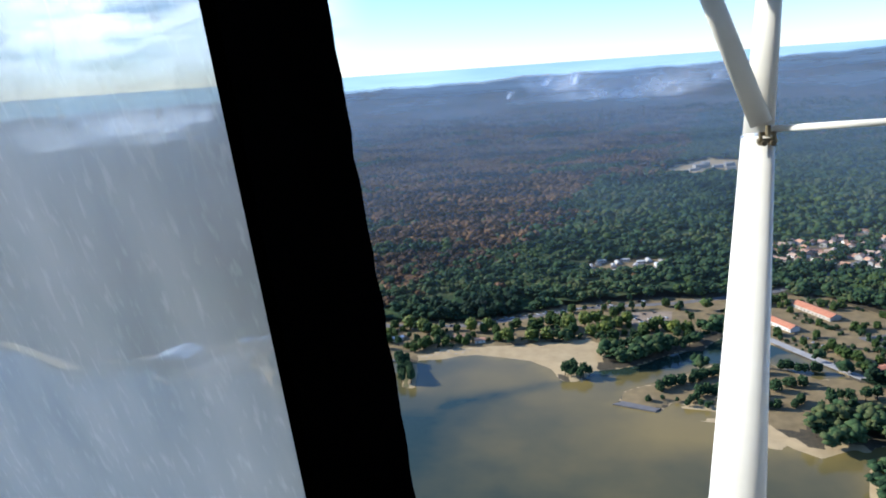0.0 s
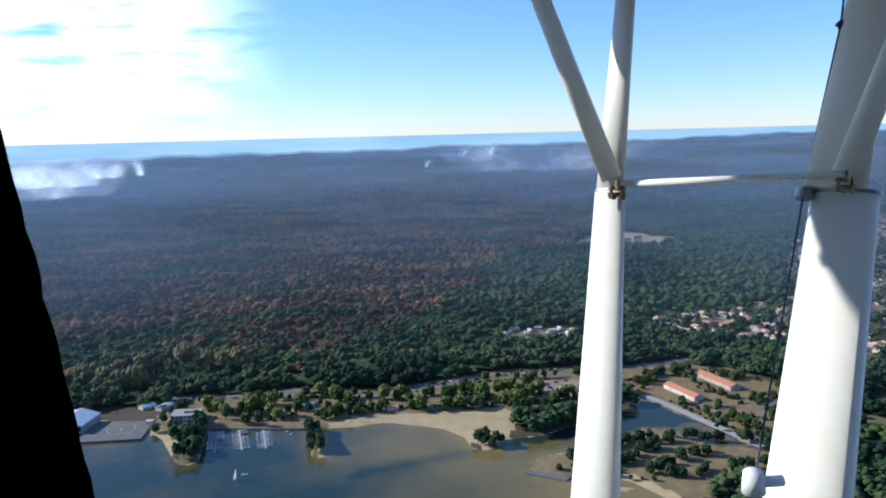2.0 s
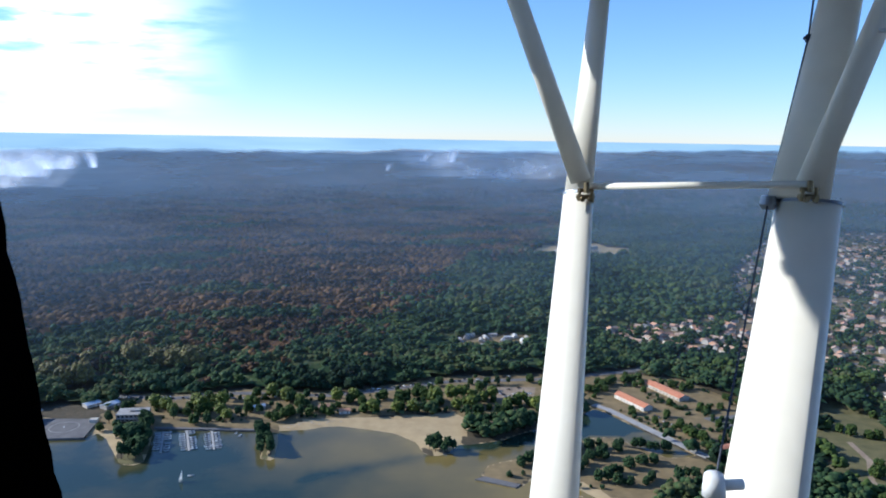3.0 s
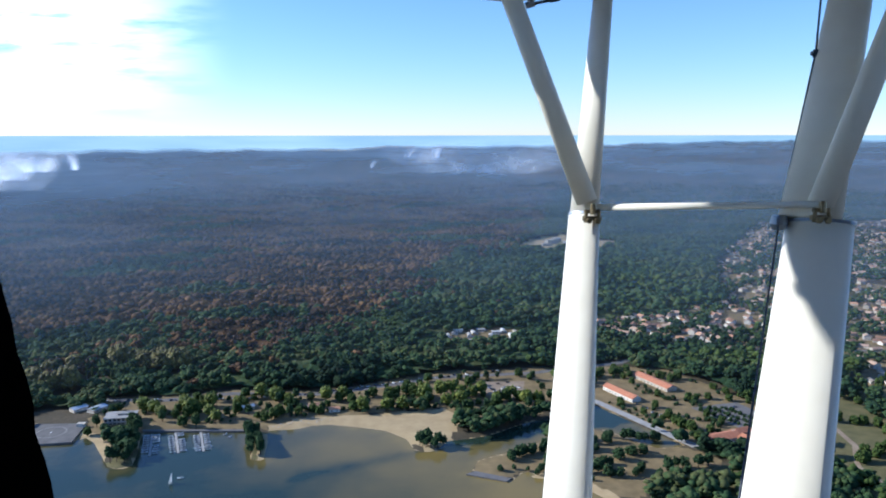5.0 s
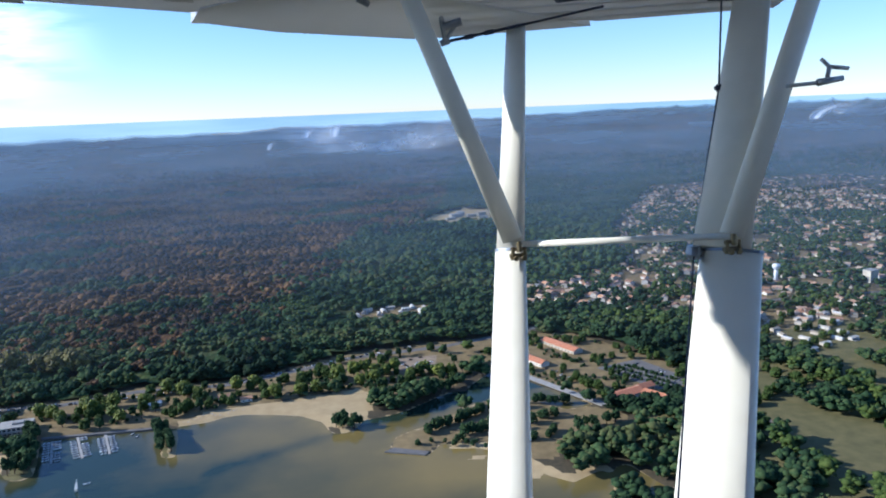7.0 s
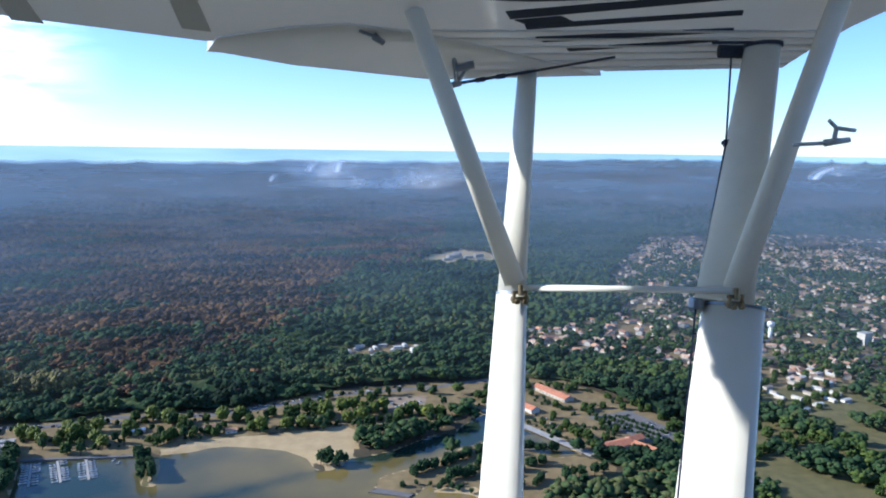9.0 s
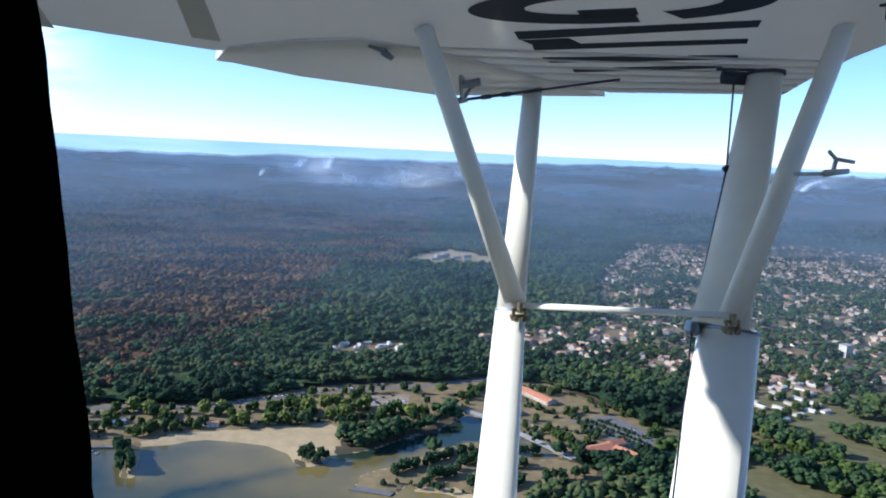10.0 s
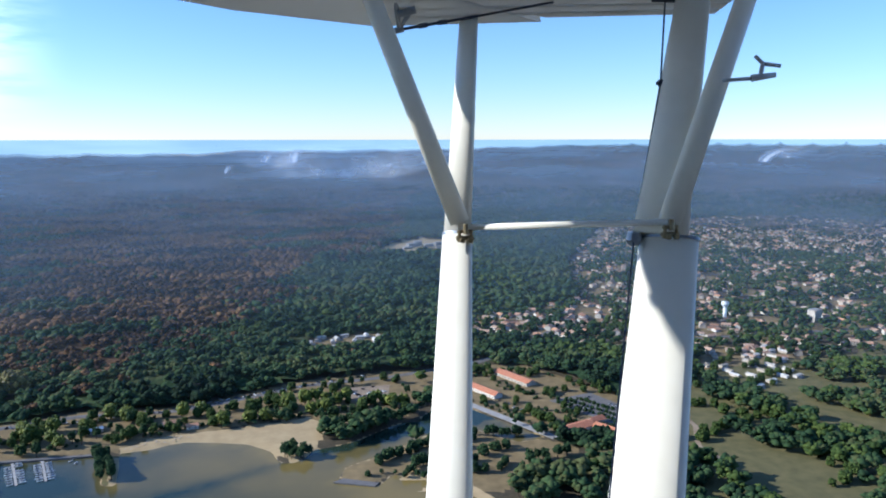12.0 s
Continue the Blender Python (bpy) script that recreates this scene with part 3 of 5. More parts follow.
def stand(xy, g, loose=1.0):
    """Where trees stand, and which of them are scorched, broadleaved or in the town."""
    n = len(xy)
    keep = np.ones(n, bool)
    for poly in FREE:
        keep &= ~inside(xy, poly)
    for line in GROVES:
        keep &= reach(xy, line, False) > 11
    keep &= (reach(xy, LAKE) > 7) | (xy[:, 0] > 60)
    town, park = inside(xy, VILLAGE), inside(xy, PARK)
    keep &= ~park | ((swell(xy[:, 0], xy[:, 1], 110, 15) + loose * g.uniform(-0.5, 0.5, n)) > np.where(xy[:, 1] < 560, -0.3, 0.05)) | inside(xy, THICKET)
    keep &= (xy[:, 0] > 172) | (xy[:, 1] > 560)
    keep &= ~town | ((swell(xy[:, 0], xy[:, 1], 140, 5) + loose * g.uniform(-0.9, 0.9, n)) > 0.1)
    keep &= reach(xy, ROAD, False) > 8
    line = np.interp(xy[:, 0], SHORE_X, BURN_Y) + 90 * swell(xy[:, 0], xy[:, 1], 260, 1)
    burnt = (xy[:, 1] + loose * g.uniform(-110, 110, n) > line) ^ (g.uniform(0, 1, n) < np.where(xy[:, 0] > 150, 0.0, 0.03 * loose))
    burnt &= swell(xy[:, 0], xy[:, 1], 420, 9) < 0.75
    burnt &= swell(xy[:, 0] * 0.35, xy[:, 1], 170, 17) + loose * g.uniform(-0.12, 0.12, n) < 0.72
    return keep, burnt, town


def woods():
    sets = {k: [[], []] for k in ("scorched_pine_forest", "green_pine_forest", "broadleaf_wood")}
    looks = {"scorched_pine_forest": (M_BURNT, "dense pine forest with fire-scorched brown crowns"), "green_pine_forest": (M_PINE, "dense dark green living pine forest"),
             "broadleaf_wood": (M_LEAF, "patches of yellow-green broadleaf trees among pines")}
    for r0, r1, gap, clumps, wide, seed in ((410, 1050, 10.6, 20, 8.8, 11), (1050, 1900, 11.2, 4, 9.4, 12), (1900, 4300, 14.0, 2, 9.0, 13)):
        g = np.random.default_rng(seed)
        xy = scatter(r0, r1, gap, seed=seed)
        keep, burnt, town = stand(xy, g)
        keep &= np.hypot(*xy.T) + g.uniform(0, 1900, len(xy)) < 4300
        xy, burnt, town = xy[keep], burnt[keep], town[keep]
        leafy = ~burnt & (r0 < 1500) & (swell(xy[:, 0], xy[:, 1], 120, 6) + g.uniform(-0.6, 0.6, len(xy)) > np.where(town, 0.65, np.where(xy[:, 0] > 330, 0.4, 1.05)))
        size = wide * g.uniform(0.6, 1.3, len(xy)) * np.where(town, 0.64, 1)
        tall = (g.uniform(9, 19, len(xy)) + 5 * swell(xy[:, 0] * 0.6, xy[:, 1], 190, 8)) * np.where(town, 0.64, 1)
        for name, pick in (("scorched_pine_forest", burnt), ("green_pine_forest", ~burnt & ~leafy), ("broadleaf_wood", leafy)):
            v, f = crowns(xy[pick], size[pick], tall[pick], clumps, 1.2, seed=seed, form=None if clumps == 4 else (OCTA_V, OCTA_F))
            off = sum(len(q) for q in sets[name][0])
            sets[name][0].append(v)
            sets[name][1].append(f + off)
    for name, (vs, fs) in sets.items():
        tagged(new(name, grow(name, np.concatenate(vs), np.concatenate(fs), looks[name][0], True)), looks[name][1], "forest", kind="stuff")


def gap_sheets():
    """A bumpy sheet below the crowns, added so the gaps between them aren't dark."""
    g = np.random.default_rng(44)
    x, y = np.meshgrid(np.arange(-2300, 2400, 8.0), np.arange(420, 2900, 8.0))
    n, m = x.shape[1], x.shape[0]
    x, y = x + g.uniform(-2.5, 2.5, x.shape), y + g.uniform(-2.5, 2.5, x.shape)
    z = 6.0 + g.uniform(-2.2, 2.2, x.shape) + 4 * swell(x * 0.6, y, 190, 8)
    v, _ = lie(x.ravel(), y.ravel(), np.maximum(z, 3.0).ravel())
    mid = np.stack([(x[:-1, :-1] + 4).ravel(), (y[:-1, :-1] + 4).ravel()], -1)
    keep, burnt, town = stand(mid, g, 0.3)
    r, az = np.hypot(*mid.T), np.degrees(np.arctan2(mid[:, 0], mid[:, 1]))
    keep &= ~town & ~inside(mid, PARK) & (r < 2850) & (az > -50) & (az < 56) & (reach(mid, LAKE) > 14)
    i, j = np.meshgrid(np.arange(m - 1), np.arange(n - 1), indexing="ij")
    f = np.stack([i * n + j, i * n + j + 1, (i + 1) * n + j + 1, (i + 1) * n + j], -1).reshape(-1, 4)
    for name, pick, mat, label in (("scorched_underwood", burnt, M_BURNT, "bumpy scorched brown sheet added beneath the burnt pines to lighten gaps"), ("green_underwood", ~burnt, M_PINE, "bumpy dark green sheet added beneath the pines to lighten gaps")):
        q = f[keep & pick]
        used, back_ = np.unique(q, return_inverse=True)
        tagged(new(name, grow(name, v[used], back_.reshape(-1, 4), mat)), label, "forest", kind="stuff")


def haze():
    """Two translucent sheets put in for distance haze and smoke, denser the farther out."""
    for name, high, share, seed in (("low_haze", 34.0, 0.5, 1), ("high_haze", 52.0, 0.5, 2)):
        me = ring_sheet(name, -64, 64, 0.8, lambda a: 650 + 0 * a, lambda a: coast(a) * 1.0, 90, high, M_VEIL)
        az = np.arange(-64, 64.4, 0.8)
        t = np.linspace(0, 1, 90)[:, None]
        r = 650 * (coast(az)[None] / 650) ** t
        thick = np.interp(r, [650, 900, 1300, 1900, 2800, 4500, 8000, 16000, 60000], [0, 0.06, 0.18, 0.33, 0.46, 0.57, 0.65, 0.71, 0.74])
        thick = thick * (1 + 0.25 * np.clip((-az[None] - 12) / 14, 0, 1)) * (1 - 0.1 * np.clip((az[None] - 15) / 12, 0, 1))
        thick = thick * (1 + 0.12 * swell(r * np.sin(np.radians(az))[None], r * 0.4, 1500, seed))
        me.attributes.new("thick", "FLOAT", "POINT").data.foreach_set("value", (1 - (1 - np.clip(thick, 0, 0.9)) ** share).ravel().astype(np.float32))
        tagged(new("smoke_haze", me), "thin blue translucent sheets standing in for distance haze and smoke", "smoke", kind="stuff")


woods()
gap_sheets()
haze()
# ---- the aircraft ----
craft = tagged(new("light_aircraft"), "white high-wing light aircraft, twin wing struts, wing tilted to fit the view", "aircraft")
craft.location, craft.scale = (0, 0, H), (0.9865, 0.9865, 0.9865)


# The underside plane is tilted and drawn in to fit the camera's view.
def wing_z(x, y, off=0.0):
    return 0.357 - 0.00696 * (x - 0.666) - 0.5885 * (y - 1.903) + off


def plate(points, off, thick):
    """A panel in the plane of the wing's underside."""
    bm = bmesh.new()
    f = bm.faces.new([bm.verts.new((x, y, wing_z(x, y, off))) for x, y in points])
    r = bmesh.ops.extrude_face_region(bm, geom=[f])
    bmesh.ops.translate(bm, verts=[e for e in r["geom"] if isinstance(e, bmesh.types.BMVert)], vec=(0, thick * 0.5, thick * 0.86))
    return bm


def wing():
    bm = plate([(-1.6, 1.805), (-0.657, 1.909), (-0.228, 1.958), (-0.134, 1.945), (-0.03, 1.92), (0.103, 1.9), (0.27, 1.916), (0.42, 1.945), (0.8, 2.0), (1.295, 1.957), (1.32, 1.9), (1.345, 1.858),
                (1.378, 1.803), (1.448, 1.73), (1.85, 1.28), (1.85, 1.05), (-1.6, 1.1)], 0.0, 0.09)
    skin = part("wing", bm, M_WING, craft, "cream fabric-covered wing underside")
    bm = plate([(-0.228, 1.984), (-0.19, 1.986), (-0.027, 2.017), (0.335, 2.05), (0.79, 2.008), (0.415, 1.92), (0.27, 1.892), (0.103, 1.876), (-0.03, 1.896), (-0.134, 1.921), (-0.2, 1.94)], -0.006, 0.03)
    part("aileron", bm, M_WING, skin, "drooped white aileron panel")
    for k in range(6):
        t = 0.15 + k * 0.15
        a, b = Vector((0.1, 1.87)).lerp(Vector((0.42, 2.03)), t), Vector((1.36, 1.79)).lerp(Vector((1.29, 1.95)), t)
        part("rib", plate([tuple(a), tuple(b), tuple(b + Vector((0, 0.006))), tuple(a + Vector((0, 0.006)))], -0.005, 0.004), M_WING, skin)
    # Two bands in a darker colour, for the rib shading in the cloth.
    for x in (-0.625, -0.265):
        part("tape", plate([(x - 0.03, 1.80), (x + 0.03, 1.806), (x + 0.055, 1.924), (x - 0.01, 1.918)], -0.003, 0.002), M_RIB_SHADE, skin)
    bm = bmesh.new()
    for i in range(24):
        t, s = 2 * math.pi * i / 24, 2 * math.pi * (i + 1) / 24
        q = [(0.088 + r * math.cos(a) * 0.09, 1.711 + r * math.sin(a) * 0.024 - 0.013 * r * math.cos(a)) for a, r in ((t, 1), (s, 1), (s, 0.93), (t, 0.93))]
        bm.faces.new([bm.verts.new((x, y, wing_z(x, y, -0.003))) for x, y in q])
    part("inspection_cover", bm, M_STRUT, skin)
    marks(skin)


def marks(skin):
    """The dark film marks under the wing, as plain shapes."""
    c, u, v = Vector((0.69, 1.706)), Vector((0.35, -0.061)), Vector((0.03, 0.051))
    bm = bmesh.new()
    ring = []
    for i in range(64):
        t = 2 * math.pi * i / 64
        ring.append([bm.verts.new((p.x, p.y, wing_z(p.x, p.y, -0.003))) for p in (c + u * math.cos(t) + v * math.sin(t), c + u * math.cos(t) * 0.64 + v * math.sin(t) * 0.48)])
    for i in [*range(13), *range(16, 64)]:
        a, b = ring[i - 1], ring[i]
        bm.faces.new((a[0], b[0], b[1], a[1]))
    part("oval_mark", bm, M_NAVY, skin, "dark blue oval ring")
    for quad in ([(0.49, 1.613), (0.649, 1.577), (0.688, 1.633), (0.545, 1.662)], [(0.514, 1.562), (0.62, 1.54), (0.622, 1.558), (0.52, 1.577)],
                 [(0.589, 1.737), (0.722, 1.713), (0.738, 1.73), (0.61, 1.755)],
                 [(0.466, 1.816), (1.045, 1.712), (1.05, 1.732), (0.485, 1.838)], [(0.525, 1.853), (1.052, 1.771), (1.059, 1.785), (0.535, 1.867)],
                 [(0.564, 1.89), (1.063, 1.826), (1.07, 1.839), (0.592, 1.905)], [(0.656, 1.92), (1.047, 1.864), (1.049, 1.873), (0.669, 1.931)],
                 [(0.495, 1.84), (0.605, 1.82), (0.64, 1.834), (0.53, 1.852)]):
        part("bar_mark", plate(quad, -0.003, 0.002), M_NAVY, skin)


RT, RJ, RB = Vector((0.588, 2.021, 0.32)), Vector((0.508, 1.846, -0.271)), Vector((0.474, 1.773, -0.737))
FT, FJ, FB = Vector((1.143, 1.82, 0.362)), Vector((0.989, 1.636, -0.273)), Vector((0.904, 1.531, -0.702))


CHORD = Vector((0.68, -0.73, 0))


def struts():
    bm = bmesh.new()
    rod(bm, RT, RJ, 0.0275, 0.0395, 28, 0.5, CHORD)
    rear = part("rear_strut", bm, M_STRUT, craft, "white tubular rear wing strut", True)
    bm = bmesh.new()
    rod(bm, RJ, RB + (RB - RJ) * 2.5, 0.0425, 0.102, 28, 0.5, CHORD)
    part("sleeve", bm, M_STRUT, rear, "", True)
    chord = CHORD
    bm = bmesh.new()
    rod(bm, FT, FJ + Vector((-0.026, -0.003, 0.012)), 0.044, 0.068, 32, 0.42, chord)
    front = part("front_strut", bm, M_STRUT, craft, "white broad streamlined front wing strut", True)
    bm = bmesh.new()
    rod(bm, FJ, FB + (FB - FJ) * 2.5, 0.072, 0.1175, 32, 0.42, chord)
    part("sleeve", bm, M_STRUT, front, "", True)
    for top, low, w0, w1 in (((0.25, 1.834, 0.407), (0.507, 1.82, -0.239), 0.022, 0.0255), ((1.291, 1.717, 0.513), (0.972, 1.606, -0.2285), 0.0255, 0.029)):
        bm = bmesh.new()
        rod(bm, top, low, w0, w1, 18, 0.6, (0.9, -0.2, 0))
        j = part("jury_strut", bm, M_STRUT, craft, "white oval jury strut", True)
        bm = bmesh.new()
        t = Vector(top)
        rod(bm, t + Vector((0, 0, 0.03)), t + Vector((0.004, 0, -0.025)), 0.013, 0.011, 10)
        rod(bm, t + Vector((-0.03, 0.0, 0.012)), t + Vector((0.045, -0.012, 0.016)), 0.005, 0.005, 8)
        part("fitting", bm, M_STEEL, j)
    for top, low, r, flat, owner in ((RT, RJ, 0.031, 0.5, rear), (FT, FJ, 0.049, 0.42, front)):
        u = (low - top).normalized()
        bm = bmesh.new()
        rod(bm, top + u * 0.002, top + u * 0.012, r, r, 28, flat, CHORD)
        part("collar", bm, M_CABLE, owner, "dark rubber collar under the wing", True)
    bm = bmesh.new()
    rod(bm, (0.53, 1.815, -0.252), (0.962, 1.6, -0.228), 0.008, 0.008, 14, 0.8)
    part("cross_tube", bm, M_STRUT, craft, "thin white tube between the struts", True)
    for c, u, r, flat, side in ((RJ, (RT - RJ).normalized(), 0.0425, 0.5, CHORD), (FJ, (FT - FJ).normalized(), 0.074, 0.42, chord)):
        b = c + (Vector((0.009, -0.042, 0.005)) if r < 0.05 else Vector((-0.031, -0.056, 0.03)))
        bm = bmesh.new()
        for p, q, w in (((-0.027, 0, -0.014), (0.027, 0, -0.014), 0.0075), ((-0.02, -0.004, -0.026), (-0.018, -0.004, 0.012), 0.006), ((0.02, -0.004, -0.03), (0.018, -0.004, 0.012), 0.006),
                        ((-0.024, -0.002, 0.006), (0.024, -0.002, 0.006), 0.006), ((0, -0.01, -0.002), (0, -0.006, 0.03), 0.009), ((-0.012, -0.012, -0.02), (-0.012, -0.02, -0.02), 0.009), ((0.012, -0.012, -0.02), (0.012, -0.02, -0.02), 0.009)):
            rod(bm, b + Vector(p) * 0.82, b + Vector(q) * 0.82, w * 0.8, w * 0.7, 10)
        k = part("clamp", bm, M_BRASS, craft, "worn brass-coloured bolted clamp")
        bm = bmesh.new()
        rod(bm, c - u * 0.004, c + u * 0.003, r + 0.0012, r + 0.0012, 28, flat, side)
        part("band", bm, M_STEEL, k)


def cable():
    pts = [Vector(p) for p in ((1.105, 1.9, 0.337), (1.029, 1.774, 0.11), (0.915, 1.672, -0.262), (0.658, 1.264, -0.772), (0.489, 0.98, -1.12))]
    bm = bmesh.new()
    for a, b, r in ((pts[0], pts[1], 0.0025), (pts[1], pts[2], 0.0029), (pts[2], pts[3], 0.0022), (pts[3], pts[4], 0.0022)):
        rod(bm, a, b, r, r, 8)
    c = part("control_cable", bm, M_CABLE, craft, "dark braided control cable along the front strut")
    bm = bmesh.new()
    rod(bm, pts[1] - Vector((0.01, 0, 0)), pts[1] + Vector((0.024, 0.005, 0)), 0.005, 0.005, 8)
    rod(bm, pts[1] - Vector((0.0, 0, 0.009)), pts[1] + Vector((0, 0, 0.009)), 0.007, 0.007, 8)
    part("cable_clip", bm, M_CABLE, c)
    bm = bmesh.new()
    q = Vector((0.913, 1.67, -0.276))
    rod(bm, q + Vector((0, 0, 0.017)), q - Vector((0, 0, 0.002)), 0.016, 0.02, 16)
    rod(bm, q - Vector((0, 0, 0.002)), q - Vector((0, 0, 0.015)), 0.02, 0.014, 16)
    rod(bm, q, q + Vector((0.05, 0.005, 0.004)), 0.007, 0.007, 8)
    part("fairlead", bm, M_STEEL, c, "grey round cable guide")
    bm = bmesh.new()
    q = pts[3]
    rod(bm, q + Vector((-0.004, -0.004, 0.022)), q - Vector((0, 0, 0.018)), 0.018, 0.022, 18)
    rod(bm, q, q + Vector((0.055, 0.005, 0.0)), 0.011, 0.011, 8)
    part("fairlead", bm, M_WHITE, c, "white plastic cable guide", True)
    bm = bmesh.new()
    q = Vector((1.105, 1.87, 0.345))
    rod(bm, q + Vector((-0.055, 0.0, 0.0)), q + Vector((0.02, -0.01, 0.0)), 0.017, 0.017, 12, 0.6)
    rod(bm, q + Vector((-0.09, -0.03, 0.016)), q + Vector((0.09, -0.05, 0.022)), 0.004, 0.004, 8)
    part("pulley_bracket", bm, M_CABLE, c, "black pulley bracket under the wing")
    w = [Vector((0.395, 2.02, 0.256)), Vector((0.6, 1.985, 0.293)), Vector((0.794, 1.93, 0.328))]
    bm = bmesh.new()
    rod(bm, w[0], w[1], 0.004, 0.004, 8)
    rod(bm, w[1], w[2], 0.0032, 0.0032, 8)
    for t in (0.3, 0.55):
        p = w[0].lerp(w[1], t)
        d = (w[1] - w[0]).normalized() * 0.012
        rod(bm, p - d, p + d, 0.0065, 0.0065, 8)
    part("aileron_cable", bm, M_CABLE, craft, "dark cable to the aileron horn")
    bm = bmesh.new()
    for p, q, r in ((w[0], (0.372, 1.96, 0.335), 0.006), (w[0], (0.43, 1.985, 0.315), 0.0055), ((0.385, 1.985, 0.29), (0.43, 1.975, 0.302), 0.009), (w[0] - Vector((0.012, 0, 0.004)), w[0] + Vector((0.01, 0, 0.004)), 0.008)):
        rod(bm, p, q, r, r * 1.2, 8)
    part("aileron_horn", bm, M_STEEL, craft, "grey bracketed aileron horn")
    bm = bmesh.new()
    rod(bm, (0.165, 1.895, 0.35), (0.19, 1.9, 0.335), 0.01, 0.007, 8)
    rod(bm, (0.13, 1.89, 0.36), (0.17, 1.896, 0.348), 0.004, 0.004, 8)
    part("hinge", bm, M_STEEL, craft, "small dark hinge fitting")
    bm = bmesh.new()
    rod(bm, (1.3, 1.64, 0.51), (1.34, 1.62, 0.508), 0.005, 0.005, 8)
    rod(bm, (1.32, 1.63, 0.508), (1.325, 1.63, 0.478), 0.007, 0.011, 10)
    part("tie_down_ring", bm, M_DARK, craft, "dark tie-down ring")


def probe():
    bm = bmesh.new()
    rod(bm, (1.10, 1.612, 0.106), (1.171, 1.589, 0.111), 0.0045, 0.0045, 10)
    rod(bm, (1.163, 1.59, 0.111), (1.219, 1.579, 0.119), 0.0085, 0.006, 12)
    p = part("pitot_probe", bm, M_PALE_STEEL, craft, "grey forked airspeed probe", True)
    bm = bmesh.new()
    rod(bm, (1.184, 1.587, 0.115), (1.191, 1.589, 0.147), 0.0055, 0.005, 10)
    rod(bm, (1.191, 1.589, 0.145), (1.232, 1.579, 0.140), 0.005, 0.0045, 10)
    rod(bm, (1.191, 1.589, 0.145), (1.173, 1.595, 0.163), 0.005, 0.0045, 10)
    part("vane", bm, M_PALE_STEEL, p, "", True)


def cabin():
    front, rear = (Vector((-0.109, 0.25, 0.15)), Vector((-0.093, 0.338, -0.3))), (Vector((-0.119, 0.169, 0.15)), Vector((-0.1375, 0.302, -0.3)))
    back = Vector((-0.006, 0.0, 0))
    g = random.Random(4)
    bm = bmesh.new()
    rows = []
    for k in range(121):
        t = 2.0 - 3.2 * k / 120
        p, q = front[0].lerp(front[1], t), rear[0].lerp(rear[1], t)
        fray = (q - p).normalized() * g.uniform(-0.0012, 0.0012)
        rows.append([bm.verts.new(v) for v in (p + fray, q, q + back, p + back)])
    for r, s in zip(rows, rows[1:]):
        for i in range(4):
            bm.faces.new((r[i - 1], r[i], s[i], s[i - 1]))
    bm.faces.new(rows[0])
    bm.faces.new(rows[-1])
    part("window_pillar", bm, M_BLACK, craft, "black cloth-trimmed cabin window pillar")
    bm = bmesh.new()
    e, lo, hi = Vector((-0.95, 0.3, 0)), rear[0].lerp(rear[1], 2.9) + back, rear[0].lerp(rear[1], -1.2) + back
    q = [lo, lo + e * 1.5, hi + e * 1.5, hi]
    for off in (Vector((0, 0, 0)), Vector((0.0005, 0.0016, 0))):
        bm.faces.new([bm.verts.new(p + off) for p in q])
    pane = part("side_window", bm, pane_material(), craft, "scratched hazy acrylic side window")
    pane.visible_shadow = False
    # Unseen panels behind the camera, added to keep light off the struts.
    bm = bmesh.new()
    box(bm, 0.1, -1.5, -1.3, 4.4, 0.05, 3.2)
    box(bm, -1.6, -0.9, -1.3, 0.05, 1.2, 3.2)
    box(bm, 1.75, -0.9, -1.3, 0.05, 1.2, 3.2)
    part("cabin_lining", bm, M_SHADE_PANEL, craft, "unseen dark grey panels behind the camera, shading the struts")
    # Unseen stretch of wing overhead, added to cut sky light on the struts.
    bm = plate([(-1.6, 1.1), (1.85, 1.05), (1.85, -1.5), (-1.6, -1.5)], 0.0, 0.09)
    part("wing_root", bm, M_WING, craft, "cream wing carried on unseen over the camera, shading the struts")


